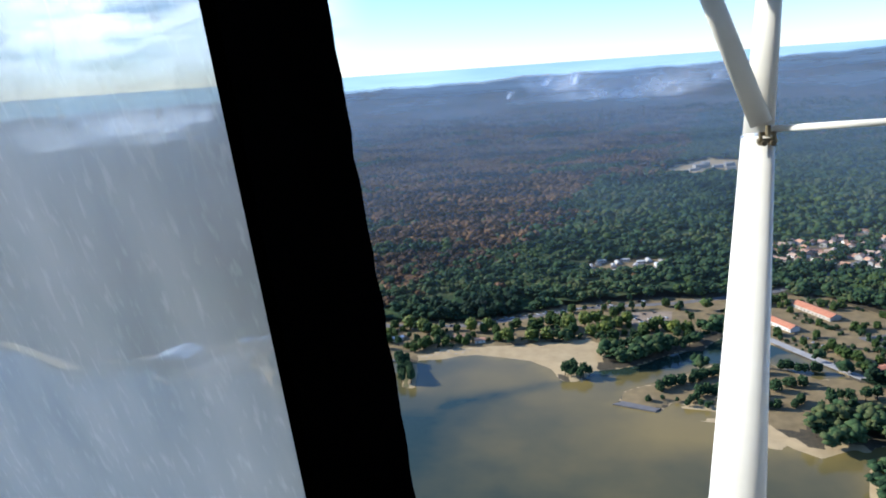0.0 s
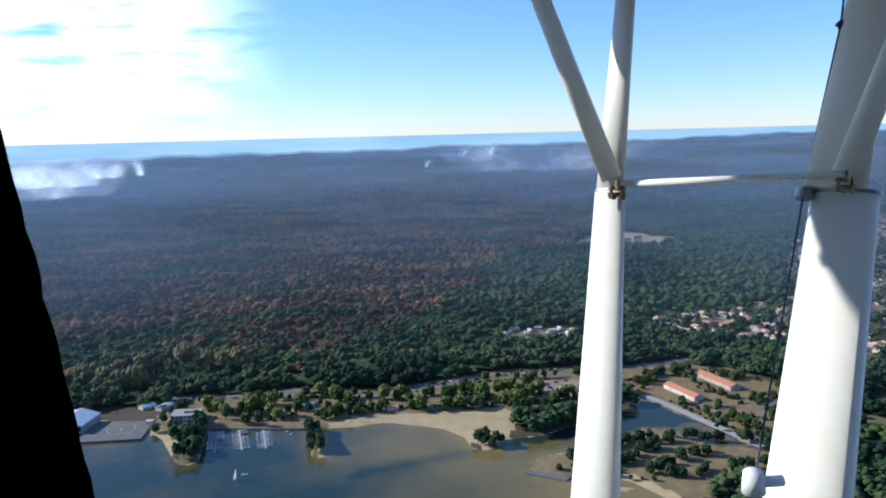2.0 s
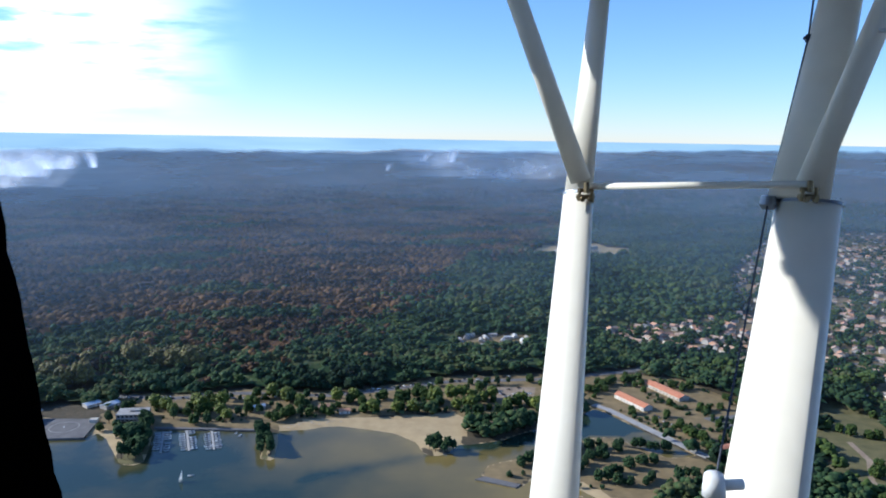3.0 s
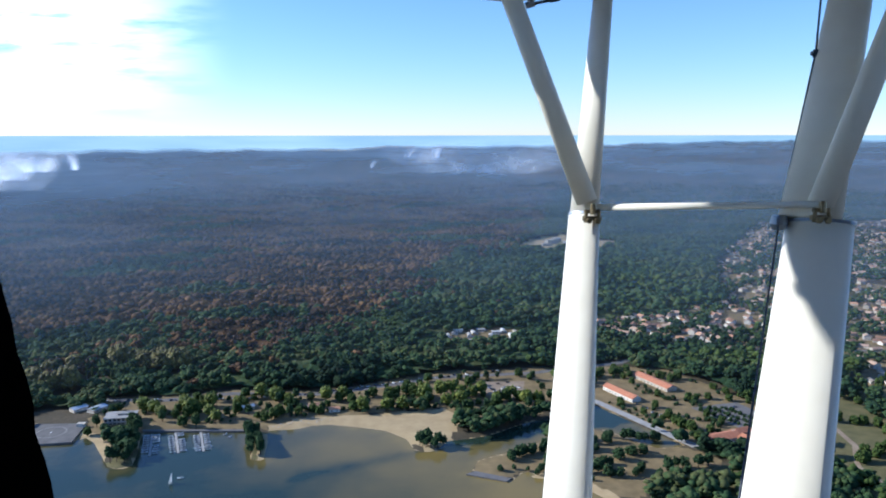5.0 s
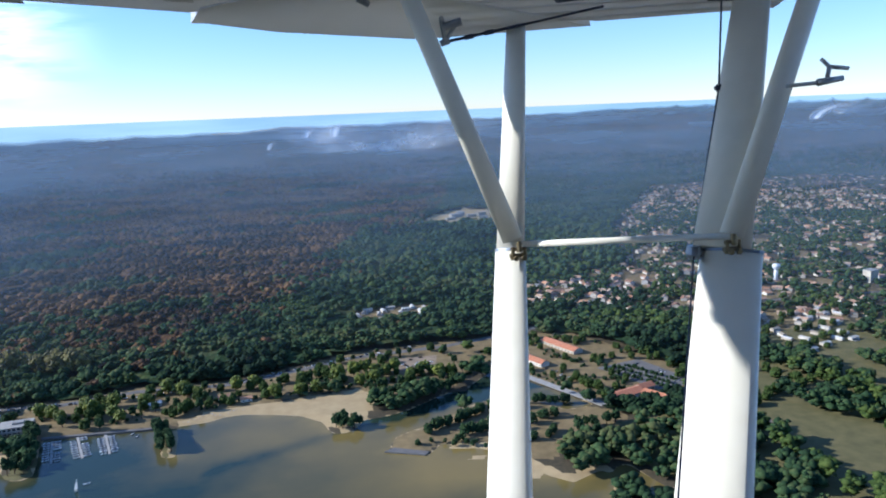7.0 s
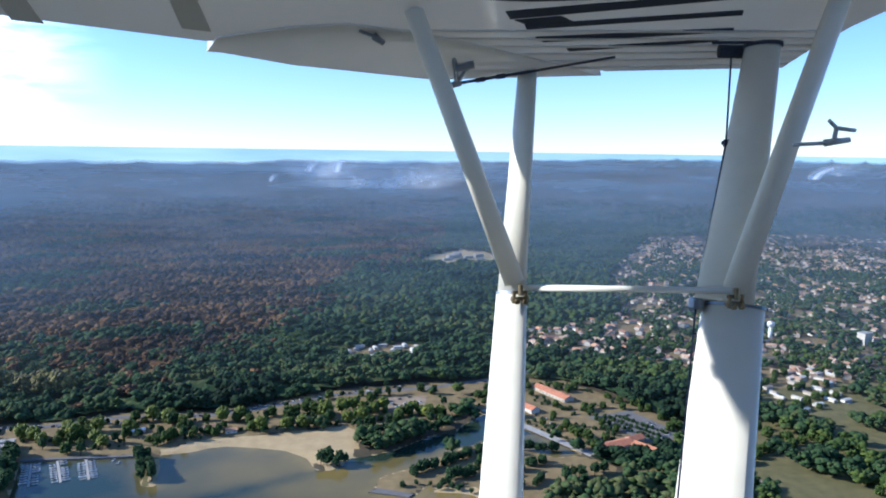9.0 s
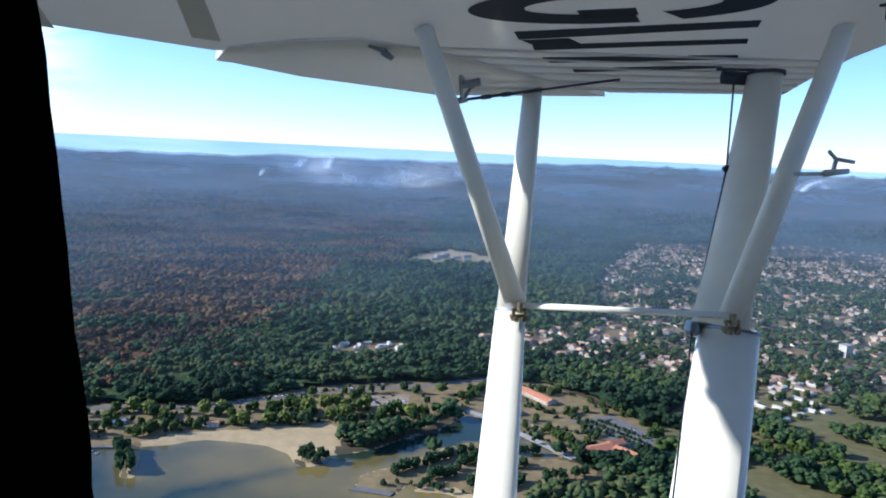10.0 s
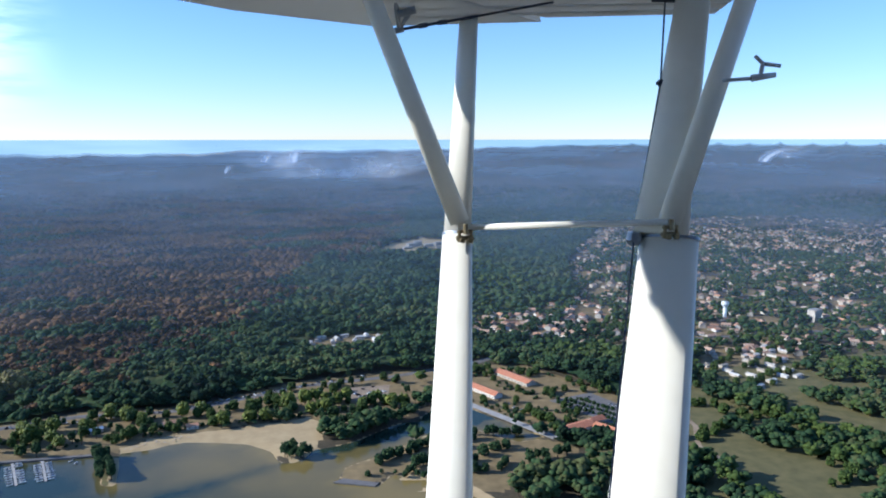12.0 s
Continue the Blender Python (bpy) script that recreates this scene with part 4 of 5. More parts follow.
def pane_material():
    m = bpy.data.materials.new("scratched_acrylic")
    m.use_nodes = True
    n, l = m.node_tree.nodes, m.node_tree.links
    n.remove(n["Principled BSDF"])
    clear, film, gloss, a, b = n.new("ShaderNodeBsdfTransparent"), n.new("ShaderNodeBsdfTranslucent"), n.new("ShaderNodeBsdfGlossy"), n.new("ShaderNodeMixShader"), n.new("ShaderNodeMixShader")
    clear.inputs[0].default_value, film.inputs[0].default_value = (0.93, 0.96, 0.97, 1), (0.9, 0.88, 0.83, 1)
    gloss.inputs["Roughness"].default_value = 0.05
    tc, scr, mp, rmp = n.new("ShaderNodeTexCoord"), n.new("ShaderNodeTexNoise"), n.new("ShaderNodeMapping"), n.new("ShaderNodeMapRange")
    mp.inputs["Scale"].default_value = (9, 9, 1.6)
    scr.inputs["Scale"].default_value, scr.inputs["Detail"].default_value = 2.0, 6
    rmp.inputs["From Min"].default_value, rmp.inputs["From Max"].default_value = 0.35, 0.75
    rmp.inputs["To Min"].default_value, rmp.inputs["To Max"].default_value = 0.36, 0.58
    l.new(tc.outputs["Object"], mp.inputs[0])
    l.new(mp.outputs[0], scr.inputs["Vector"])
    l.new(scr.outputs["Fac"], rmp.inputs["Value"])
    fine, fmp, frm, share = n.new("ShaderNodeTexNoise"), n.new("ShaderNodeMapping"), n.new("ShaderNodeMapRange"), n.new("ShaderNodeMath")
    fmp.inputs["Scale"].default_value, fmp.inputs["Rotation"].default_value = (210, 210, 26), (0.1, 0.2, 0.0)
    fine.inputs["Scale"].default_value, fine.inputs["Detail"].default_value = 1.0, 5
    frm.inputs["From Min"].default_value, frm.inputs["From Max"].default_value = 0.56, 0.7
    frm.inputs["To Min"].default_value, frm.inputs["To Max"].default_value = 0.0, 0.13
    l.new(tc.outputs["Object"], fmp.inputs[0])
    l.new(fmp.outputs[0], fine.inputs["Vector"])
    l.new(fine.outputs["Fac"], frm.inputs["Value"])
    l.new(rmp.outputs[0], share.inputs[0])
    l.new(frm.outputs[0], share.inputs[1])
    l.new(share.outputs[0], a.inputs[0])
    l.new(clear.outputs[0], a.inputs[1])
    l.new(film.outputs[0], a.inputs[2])
    b.inputs[0].default_value = 0.012
    l.new(a.outputs[0], b.inputs[1])
    l.new(gloss.outputs[0], b.inputs[2])
    l.new(b.outputs[0], n["Material Output"].inputs[0])
    return m


wing()
struts()
cable()
probe()
cabin()


# ---- trees that stand apart ----
def tree_kind(name, label, leaf, wide, tall, clumps, base, spread, seed):
    """One tree of a kind, with trunk, limbs and a ragged crown."""
    g = np.random.default_rng(seed)
    t = tagged(new(name), label, "tree")
    bm = bmesh.new()
    rod(bm, (0, 0, -0.4), (0, 0, tall * 0.45), 0.03 * tall, 0.02 * tall, 8)
    for k in range(5):
        a = k * 2.4 + seed
        rod(bm, (0, 0, tall * (0.3 + 0.04 * k)), (math.cos(a) * wide * 0.5, math.sin(a) * wide * 0.5, tall * (0.5 + 0.06 * k)), 0.012 * tall, 0.005 * tall, 5)
    part("trunk", bm, M_BARK, t)
    vs, fs = [], []
    for k in range(int(clumps * 2.5)):
        a, r = g.uniform(0, 2 * math.pi), math.sqrt(g.uniform(0, 1)) * spread
        h = base + (1 - base) * g.uniform(0.12, 0.85)
        s = wide * g.uniform(0.17, 0.3) * (1.0 if h < 0.75 else 0.8)
        taper = math.sqrt(max(0.15, 1 - ((h - base) / (1 - base) - 0.35) ** 2 * 1.8))
        jit = g.uniform(0.6, 1.35, (len(OCTA_V), 1))
        vs.append(OCTA_V[:, [(0, 1, 2), (1, 2, 0), (2, 0, 1)][k % 3]] * jit * s + np.array([math.cos(a) * r * wide * taper, math.sin(a) * r * wide * taper, h * tall]))
        fs.append(OCTA_F + k * len(OCTA_V))
    part("crown", grow("crown", np.concatenate(vs), np.concatenate(fs), leaf, True), leaf, t)
    return t


def plant(kinds, spots, group, lo=0.8, hi=1.2, seed=1):
    """Trees at the given spots; the first of each kind stands at its own spot, the others are copies."""
    g = random.Random(seed)
    used = set()
    for i, (x, y) in enumerate(spots):
        k = kinds[i % len(kinds)]
        s = g.uniform(lo, hi)
        m = pose(x, y, 0.9, 0, 0, g.uniform(0, 360)) @ Matrix.Diagonal((s, s, s * g.uniform(0.9, 1.12), 1))
        if k not in used and not k.get("set"):
            k.matrix_world = m
            k["set"] = 1
            tagged(k, group=group)
        else:
            c = copy_thing(k, m)
            c.matrix_basis = m
            tagged(c, group=group)
        used.add(k)


def along(points, gap, wobble, seed=1):
    """Spots strewn along a line."""
    g = random.Random(seed)
    out = []
    for (x0, y0), (x1, y1) in zip(points, points[1:]):
        n = max(1, int(math.hypot(x1 - x0, y1 - y0) / gap))
        out += [(x0 + (x1 - x0) * (i + 0.5) / n + g.uniform(-wobble, wobble), y0 + (y1 - y0) * (i + 0.5) / n + g.uniform(-wobble, wobble)) for i in range(n)]
    return out


def kind_set(name, label, leaf, wide, tall, clumps, base, spread, seeds):
    return [tree_kind(name, label, leaf, wide, tall, clumps, base, spread, s) for s in seeds]


round_trees = kind_set("plane_tree", "round yellow-green broadleaf tree on dry ground by the beach", M_ROUND, 6.5, 11, 46, 0.2, 0.62, (1, 2, 3))
plant(round_trees, [(-223, 684), (-208, 710), (-191, 695), (-169, 669), (-139, 730), (-108, 710), (-57, 720), (-11, 725), (-14, 686), (2, 687), (-36, 689), (40, 725), (51, 731), (60, 726), (82, 728), (44, 697), (59, 700),
                    (-198, 690), (-182, 706), (-122, 718), (122, 695), (134, 699), (-244, 701), (-232, 693), (-177, 679), (-158, 711), (-73, 717), (24, 717), (71, 718), (95, 706), (110, 715)], "round trees by the beach", 0.95, 1.45, 3)
spit_trees = kind_set("pine_tree", "dark green umbrella pine on the sandy shore", M_PINE, 5.0, 12, 40, 0.3, 0.6, (11, 12, 13))
plant(spit_trees, along([(-230, 582), (-234, 622), (-242, 664)], 3.2, 2.5, 2) + along([(-219, 583), (-226, 622), (-235, 657)], 3.6, 2.0, 32) + along([(-122, 592), (-135, 642)], 3.4, 1.6, 3) + along([(-115, 591), (-128, 640)], 3.8, 1.4, 33) + [(21, 599), (26, 604), (18, 609), (31, 600), (16, 604), (33, 606), (23, 608), (28, 596), (18, 602), (25, 602), (36, 601)]
      + along([(61, 638), (91, 642), (117, 655), (132, 671)], 4.5, 4.0, 4) + along([(56, 652), (85, 657), (115, 671)], 6.0, 4.0, 5), "pines along the water", 0.72, 1.15, 5)
isle_trees = kind_set("shore_pine", "low green pine on the sandy spit between lake and canal", M_PINE, 4.2, 8, 32, 0.15, 0.62, (21, 22))
plant(isle_trees, along([(85, 566), (128, 594), (162, 608)], 3.6, 3.5, 6) + along([(111, 547), (147, 578), (182, 605)], 4.2, 5.0, 66) + along([(181, 609), (224, 601)], 5, 3, 67) + along([(144, 544), (182, 568), (204, 585)], 5.0, 5.0, 7) + along([(158, 532), (193, 544)], 5, 4, 8), "trees on the spit", 0.85, 1.4, 6)
plant(spit_trees, along([(176, 490), (205, 532), (240, 552)], 4.5, 7, 70) + along([(190, 490), (222, 528)], 5, 7, 71), "pines along the water", 0.7, 1.15, 11)
poplars = kind_set("poplar", "slender dark green poplar at the forest edge", M_LEAF, 2.4, 17, 36, 0.1, 0.5, (31,))
plant(poplars, [(-336, 800), (-328, 795), (-317, 782), (-310, 777), (-305, 787), (-152, 671)], "poplars at the forest edge", 1.0, 1.35, 7)
autumn = kind_set("autumn_tree", "broad yellowing broadleaf tree among scorched pines", M_YELLOW, 7.5, 13, 44, 0.2, 0.62, (41, 42))
plant(autumn, along([(-325, 848), (-236, 817)], 6, 6, 8) + along([(-404, 773), (-336, 755)], 6, 6, 9) + [(-358, 822), (-376, 804)], "yellowing trees", 1.4, 2.1, 8)
hedge = kind_set("bush", "rounded dark green bush on dry ground", M_PINE, 3.4, 4.5, 22, 0.05, 0.6, (51, 52))
plant(hedge, along([(-105, 691), (-37, 691), (35, 693)], 5, 2.5, 10) + along([(202, 697), (238, 619)], 9, 2, 11) + along([(-249, 697), (-189, 672), (-138, 676), (-80, 687)], 6.5, 8, 77) + along([(85, 704), (120, 677), (144, 695), (165, 721)], 4.5, 6, 78) + along([(-13, 724), (64, 744), (93, 770)], 7, 7, 79) + along([(248, 620), (271, 610), (313, 600)], 5, 7, 80) + along([(257, 660), (285, 629)], 6, 6, 81) + along([(77, 552), (122, 542), (148, 528)], 7, 5, 82) + along([(240, 732), (268, 693)], 6, 3, 12) + along([(247, 738), (292, 667)], 5, 5, 13)
      + along([(294, 673), (329, 611)], 5, 1.0, 14) + along([(305, 676), (336, 619)], 5, 1.0, 15) + along([(283, 669), (320, 606)], 5, 1.0, 16) + along([(-189, 662), (-152, 671)], 8, 4, 17), "bushes", 0.5, 1.1, 9)
lawn_trees = kind_set("park_tree", "leafy green tree standing in dry meadow", M_LEAF, 6.0, 9.5, 42, 0.12, 0.62, (61, 62, 63))
plant(lawn_trees, along([(364, 666), (419, 618), (444, 581)], 10, 6, 18) + along([(360, 541), (400, 570), (463, 581), (508, 620)], 9, 7, 19) + along([(432, 675), (539, 664)], 14, 6, 20) + along([(477, 485), (531, 470), (610, 456)], 11, 6, 21)
      + along([(531, 320), (592, 333), (630, 387)], 12, 6, 22) + along([(177, 741), (225, 782), (300, 757)], 9, 5, 23) + along([(246, 658), (256, 621), (274, 611)], 8, 5, 24) + along([(342, 619), (357, 666), (318, 735)], 9, 6, 25) + along([(275, 699), (327, 695)], 11, 4, 26) + along([(504, 454), (553, 463), (584, 427)], 9, 5, 27) + along([(507, 402), (566, 393)], 10, 6, 28) + along([(435, 483), (450, 459), (408, 447)], 8, 5, 29), "trees in the meadows", 0.7, 1.15, 10)


def yard_spots(n, seed):
    """Open spots on the dry ground above the beach, clear of road and huts."""
    g = np.random.default_rng(seed)
    xy = np.stack([g.uniform(-295, 150, n * 8), g.uniform(620, 800, n * 8)], -1)
    ok = inside(xy, YARD) & ~inside(xy, BEACH) & ~inside(xy, APRON) & (reach(xy, ROAD, False) > 9) & (reach(xy, YARD) > 5)
    for x, y, r in ((-255, 673, 19), (-288, 703, 13), (-241, 705, 10), (-306, 705, 12), (-83, 698, 10), (-63, 688, 9), (-146, 698, 10), (105, 739, 30)):
        ok &= np.hypot(xy[:, 0] - x, xy[:, 1] - y) > r
    return [tuple(p) for p in xy[ok][:n]]


plant(lawn_trees, along([(475, 715), (545, 765), (620, 780)], 13, 8, 91) + along([(500, 668), (560, 690), (592, 700)], 13, 8, 92) + along([(520, 720), (600, 740)], 16, 8, 93), "trees on the camp site", 0.7, 1.1, 24)
plant(lawn_trees, yard_spots(72, 5), "trees on the dry ground", 0.7, 1.25, 21)
plant(spit_trees, yard_spots(70, 6), "pines on the dry ground", 0.6, 1.1, 22)
plant(hedge, yard_spots(46, 7), "bushes", 0.5, 1.0, 23)


def esplanade_spots(n, seed):
    """Open spots beside the canal basin, clear of buildings, lots and promenade."""
    g = np.random.default_rng(seed)
    xy = np.stack([g.uniform(165, 365, n * 8), g.uniform(585, 812, n * 8)], -1)
    ok = inside(xy, ESPLANADE) & (reach(xy, ESPLANADE) > 5) & ~inside(xy, [(272, 682), (334, 694), (358, 618), (314, 592)])
    ok &= reach(xy, [(182, 712), (193, 697), (223, 636), (248, 586)], False) > 9
    for line in ([(213, 736), (231, 694)], [(257, 772), (277, 722)], [(262, 580), (300, 606)]):
        ok &= reach(xy, line, False) > 15
    return [tuple(p) for p in xy[ok][:n]]


plant(lawn_trees, esplanade_spots(26, 8), "trees by the canal basin", 0.55, 1.05, 25)
plant(hedge, esplanade_spots(40, 9), "bushes", 0.5, 1.1, 26)


# ---- buildings ----
def place(ob, x, y, rz=0.0, z=1.2, k=1.0):
    ob.matrix_world = pose(x, y, z, 0, 0, rz) @ Matrix.Scale(k, 4)
    return ob


def windows(parent, sx, sy, z, n, w=1.2, h=1.2, rows=1, storey=2.8):
    for side in (-1, 1):
        for r in range(rows):
            for i in range(n):
                x = -sx / 2 + sx * (i + 0.5) / n
                part("window", boxes((x, side * (sy / 2 + 0.01), z + r * storey, w, 0.12, h)), M_DARK, parent)


def house(name, label, sx, sy, h, rise, roof, wall=None, n=3, rows=1, over=0.5):
    t = tagged(new(name), label, "house")
    wl_ = part("wall", gable_walls(sx, sy, h, rise), wall or M_WALL, t)
    part("roof", gable(bmesh.new(), sx, sy, h + 0.12, rise, over, 0.25), roof, t)
    windows(wl_, sx, sy, 0.9, n, rows=rows)
    return t


def hangar():
    t = tagged(new("hangar"), "open-fronted boat hangar with pale metal gable roof over water", "hangar")
    sx, sy, h, rise = 34, 31, 8.0, 4.5
    part("wall", boxes((0, -sx / 2 + 0.2, -3, sy, 0.4, h + 3), (0, sx / 2 - 0.2, -3, sy, 0.4, h + 3), (sy / 2 - 0.2, 0, -3, 0.4, sx - 0.8, h + 3)), M_CONCRETE, t)
    for s in (-1, 1):
        bm = bmesh.new()
        y0, y1 = 0.0, s * (sx / 2 + 1.0)
        q = [(-sy / 2 - 1, y0, h + rise), (sy / 2 + 1, y0, h + rise), (sy / 2 + 1, y1, h - 0.3), (-sy / 2 - 1, y1, h - 0.3)]
        f = bm.faces.new([bm.verts.new(p) for p in q])
        r = bmesh.ops.extrude_face_region(bm, geom=[f])
        bmesh.ops.translate(bm, verts=[e for e in r["geom"] if isinstance(e, bmesh.types.BMVert)], vec=(0, 0, -0.35))
        rf = part("roof", bm, M_METAL_ROOF, t)
        for k in range(7):
            x = -sy / 2 + k * sy / 6
            b2 = bmesh.new()
            rod(b2, (x, y0, h + rise + 0.06), (x, y1, h - 0.24), 0.12, 0.12, 6)
            part("seam", b2, M_METAL_ROOF, rf)
    part("gable_panel", slab_up([(-sx / 2, h), (0, h + rise), (sx / 2, h), (sx / 2, h - 1.6), (-sx / 2, h - 1.6)], -sy / 2, 0.3), M_METAL_ROOF, t)
    for y in (-sx / 2 + 0.5, -sx / 6, sx / 6, sx / 2 - 0.5):
        part("post", boxes((-sy / 2 + 0.4, y, -3, 0.5, 0.5, h + 2)), M_CONCRETE, t)
    place(t, -356, 659, 90 - 4, 1.0)


def slab_up(points, x, thick):
    bm = bmesh.new()
    f = bm.faces.new([bm.verts.new((x, y, z)) for y, z in points])
    r = bmesh.ops.extrude_face_region(bm, geom=[f])
    bmesh.ops.translate(bm, verts=[e for e in r["geom"] if isinstance(e, bmesh.types.BMVert)], vec=(thick, 0, 0))
    return bm


def helipad():
    t = tagged(new("helipad"), "grey concrete landing apron on the quay with a painted circle", "helipad")
    part("apron", slab([(-336, 621), (-280, 626), (-284, 669), (-338, 670)], 2.0, 5.0), M_ASPHALT, t)
    bm = bmesh.new()
    for i in range(48):
        a, b = 2 * math.pi * i / 48, 2 * math.pi * (i + 1) / 48
        bm.faces.new([bm.verts.new((-307 + r * math.cos(q), 649 + r * math.sin(q), 2.04)) for q, r in ((a, 12.6), (b, 12.6), (b, 11.9), (a, 11.9))])
    part("painted_circle", bm, M_CONCRETE, t, "pale painted ring")
    part("painted_spot", boxes((-307, 649, 2.0, 1.6, 1.6, 0.05)), M_WHITE, t)
    part("hut", boxes((-286, 662, 2.0, 7, 5, 3.0)), M_WALL, t)
    bm = bmesh.new()
    rod(bm, (-366, 622, 0.4), (-338, 599, 0.4), 1.4, 1.4, 4)
    tagged(new("jetty", shell(bm, "jetty", M_ASPHALT)), "narrow grey floating jetty by the hangar", "jetty")


def club():
    t = tagged(new("clubhouse"), "two-storey flat-roofed white clubhouse with glazed front", "building")
    w = part("wall", boxes((0, 0, 0, 26, 17, 6.4)), M_WALL, t)
    part("roof", boxes((0, 0, 6.4, 27, 18, 0.5), (2, 1, 6.9, 9, 6, 1.6)), M_CONCRETE, t)
    part("balcony", boxes((0, -10.2, 3.0, 26, 3.4, 0.3), (0, -11.8, 3.3, 26, 0.15, 0.9)), M_CONCRETE, t)
    windows(w, 26, 17, 0.8, 7, 2.4, 1.8, 2, 3.1)
    place(t, -255, 673, 6)
    for x, y, sx, sy, rz, mat, lab in ((-288, 703, 16, 9, 62, M_METAL_ROOF, "small lakeside shed with pale metal roof"), (-241, 705, 13, 5, 4, M_METAL_ROOF, "long white storage cabin on bare ground"), (-306, 705, 14, 9, 50, M_METAL_ROOF, "blue-grey metal shed beside the apron"),
                                       (-83, 698, 12, 9, 20, M_TILE, "brown-roofed kiosk above the beach"), (-63, 688, 10, 7, 10, M_TILE, "small brown beach cabin"), (-146, 698, 12, 5, 30, M_METAL_ROOF, "white market cabin by the road")):
        place(house("shed", lab, sx, sy, 3.2, 1.3, mat, n=2), x, y, rz)


def long_buildings():
    for x, y, l, w, rz in ((222, 715, 44, 11, -66), (267, 747, 52, 13, -68), (771, 703, 46, 14, 28), (816, 742, 36, 12, 20)):
        place(house("school_building", "long low building with orange tiled roof", l, w, 4.0, 2.4, M_RED, n=10), x, y, rz)
    for x, y, l, w, rz in ((275, 598, 30, 14, 18), (297, 587, 22, 12, -60), (270, 578, 18, 11, -62), (297, 609, 16, 10, 20), (260, 588, 12, 9, 15)):
        place(house("leisure_building", "tan-walled leisure building with red-brown tiled roof", l, w, 4.2, 2.6, M_RED, n=6), x, y, rz)
    t = house("villa", "large villa with orange hipped roof in a meadow", 30, 17, 4.6, 3.6, M_RED, n=7)
    part("wing_roof", shell(gable(bmesh.new(), 16, 13, 4.7, 3.0), "wing_roof", M_RED), M_RED, t).matrix_local = pose(6, -11, 0, 0, 0, 90)
    part("wing_wall", gable_walls(16, 12, 4.6, 2.7), M_WALL, t).matrix_local = pose(6, -10, 0, 0, 0, 90)
    place(t, 532, 428, 24)
    for x, y, l, w, h, rz, mat in ((743, 480, 44, 20, 6, 18, M_WHITE), (736, 509, 24, 14, 5, 18, M_WHITE), (681, 465, 26, 16, 4.5, -30, M_CONCRETE), (695, 438, 32, 16, 4.5, 12, M_CONCRETE), (573, 349, 34, 10, 3.0, 32, M_METAL_ROOF)):
        place(house("warehouse", "flat pale works hall among trees", l, w, h, 1.6, mat, M_WHITE, n=6), x, y, rz)
    for x, y, rz in ((509, 466, 10), (635, 380, 40), (539, 366, -15)):
        place(house("cottage", "small cottage with pale roof beside trees", 13, 9, 3.0, 1.8, M_CONCRETE, n=3), x, y, rz)


def tower():
    t = tagged(new("water_tower"), "slender white concrete water tower rising above the trees", "tower")
    bm = bmesh.new()
    rod(bm, (0, 0, 0), (0, 0, 20), 2.9, 2.5, 24)
    part("shaft", bm, M_WHITE, t, "", True)
    bm = bmesh.new()
    rod(bm, (0, 0, 20), (0, 0, 22), 2.5, 5.0, 24)
    rod(bm, (0, 0, 22), (0, 0, 27), 5.0, 5.3, 24)
    rod(bm, (0, 0, 27), (0, 0, 27.8), 4.0, 3.4, 24)
    part("tank", bm, M_WHITE, t, "", True)
    place(t, 651, 930)
    t = tagged(new("apartment_block"), "tall cream apartment block above the trees", "building")
    w = part("wall", boxes((0, 0, 0, 16, 12, 17)), M_WALL, t)
    part("roof", boxes((0, 0, 17, 16.6, 12.6, 0.6)), M_CONCRETE, t)
    windows(w, 16, 12, 1.5, 4, 1.6, 1.5, 5, 3.1)
    place(t, 772, 893, 15)


def mobile_homes():
    t = tagged(new("mobile_home"), "white mobile home with low roof and dark windows", "mobile home")
    b = part("body", boxes((0, 0, 0.5, 11.6, 5.2, 2.7)), M_WALL, t)
    part("roof", gable(bmesh.new(), 11.6, 5.2, 3.25, 0.9, 0.3, 0.14), M_PALE_ROOF, t)
    for x in (-4.0, -0.4, 3.4):
        part("window", boxes((x, -2.62, 1.4, 1.6, 0.1, 1.0)), M_DARK, b)
    part("deck", boxes((0, -4.0, 0.1, 8.0, 2.6, 0.4)), M_PLANK, t)
    g = random.Random(5)
    area = [(462, 737), (545, 797), (636, 795), (590, 680), (495, 650)]
    spots = []
    for i in range(-9, 10):
        for j in range(-8, 9):
            x, y = 550 + i * 18 + j * 6 + g.uniform(-4, 4), 725 + j * 18 - i * 4 + g.uniform(-3, 3)
            if inside(np.array([(x, y)]), area)[0] and g.random() < 0.7:
                spots.append((x, y, g.choice((20, 25, 110, 115, 70))))
    for i in range(11):
        spots.append((60 + i * 9.4 + g.uniform(-2, 2), 946 + (i % 3) * 12 + g.uniform(-3, 3), g.choice((10, 80, 100))))
    for i, (x, y, rz) in enumerate(spots):
        m = pose(x, y, 1.2, 0, 0, rz + g.uniform(-8, 8))
        if i:
            copy_thing(t, m)
        else:
            t.matrix_world = m
        tagged(t, group="mobile homes on the camp site")


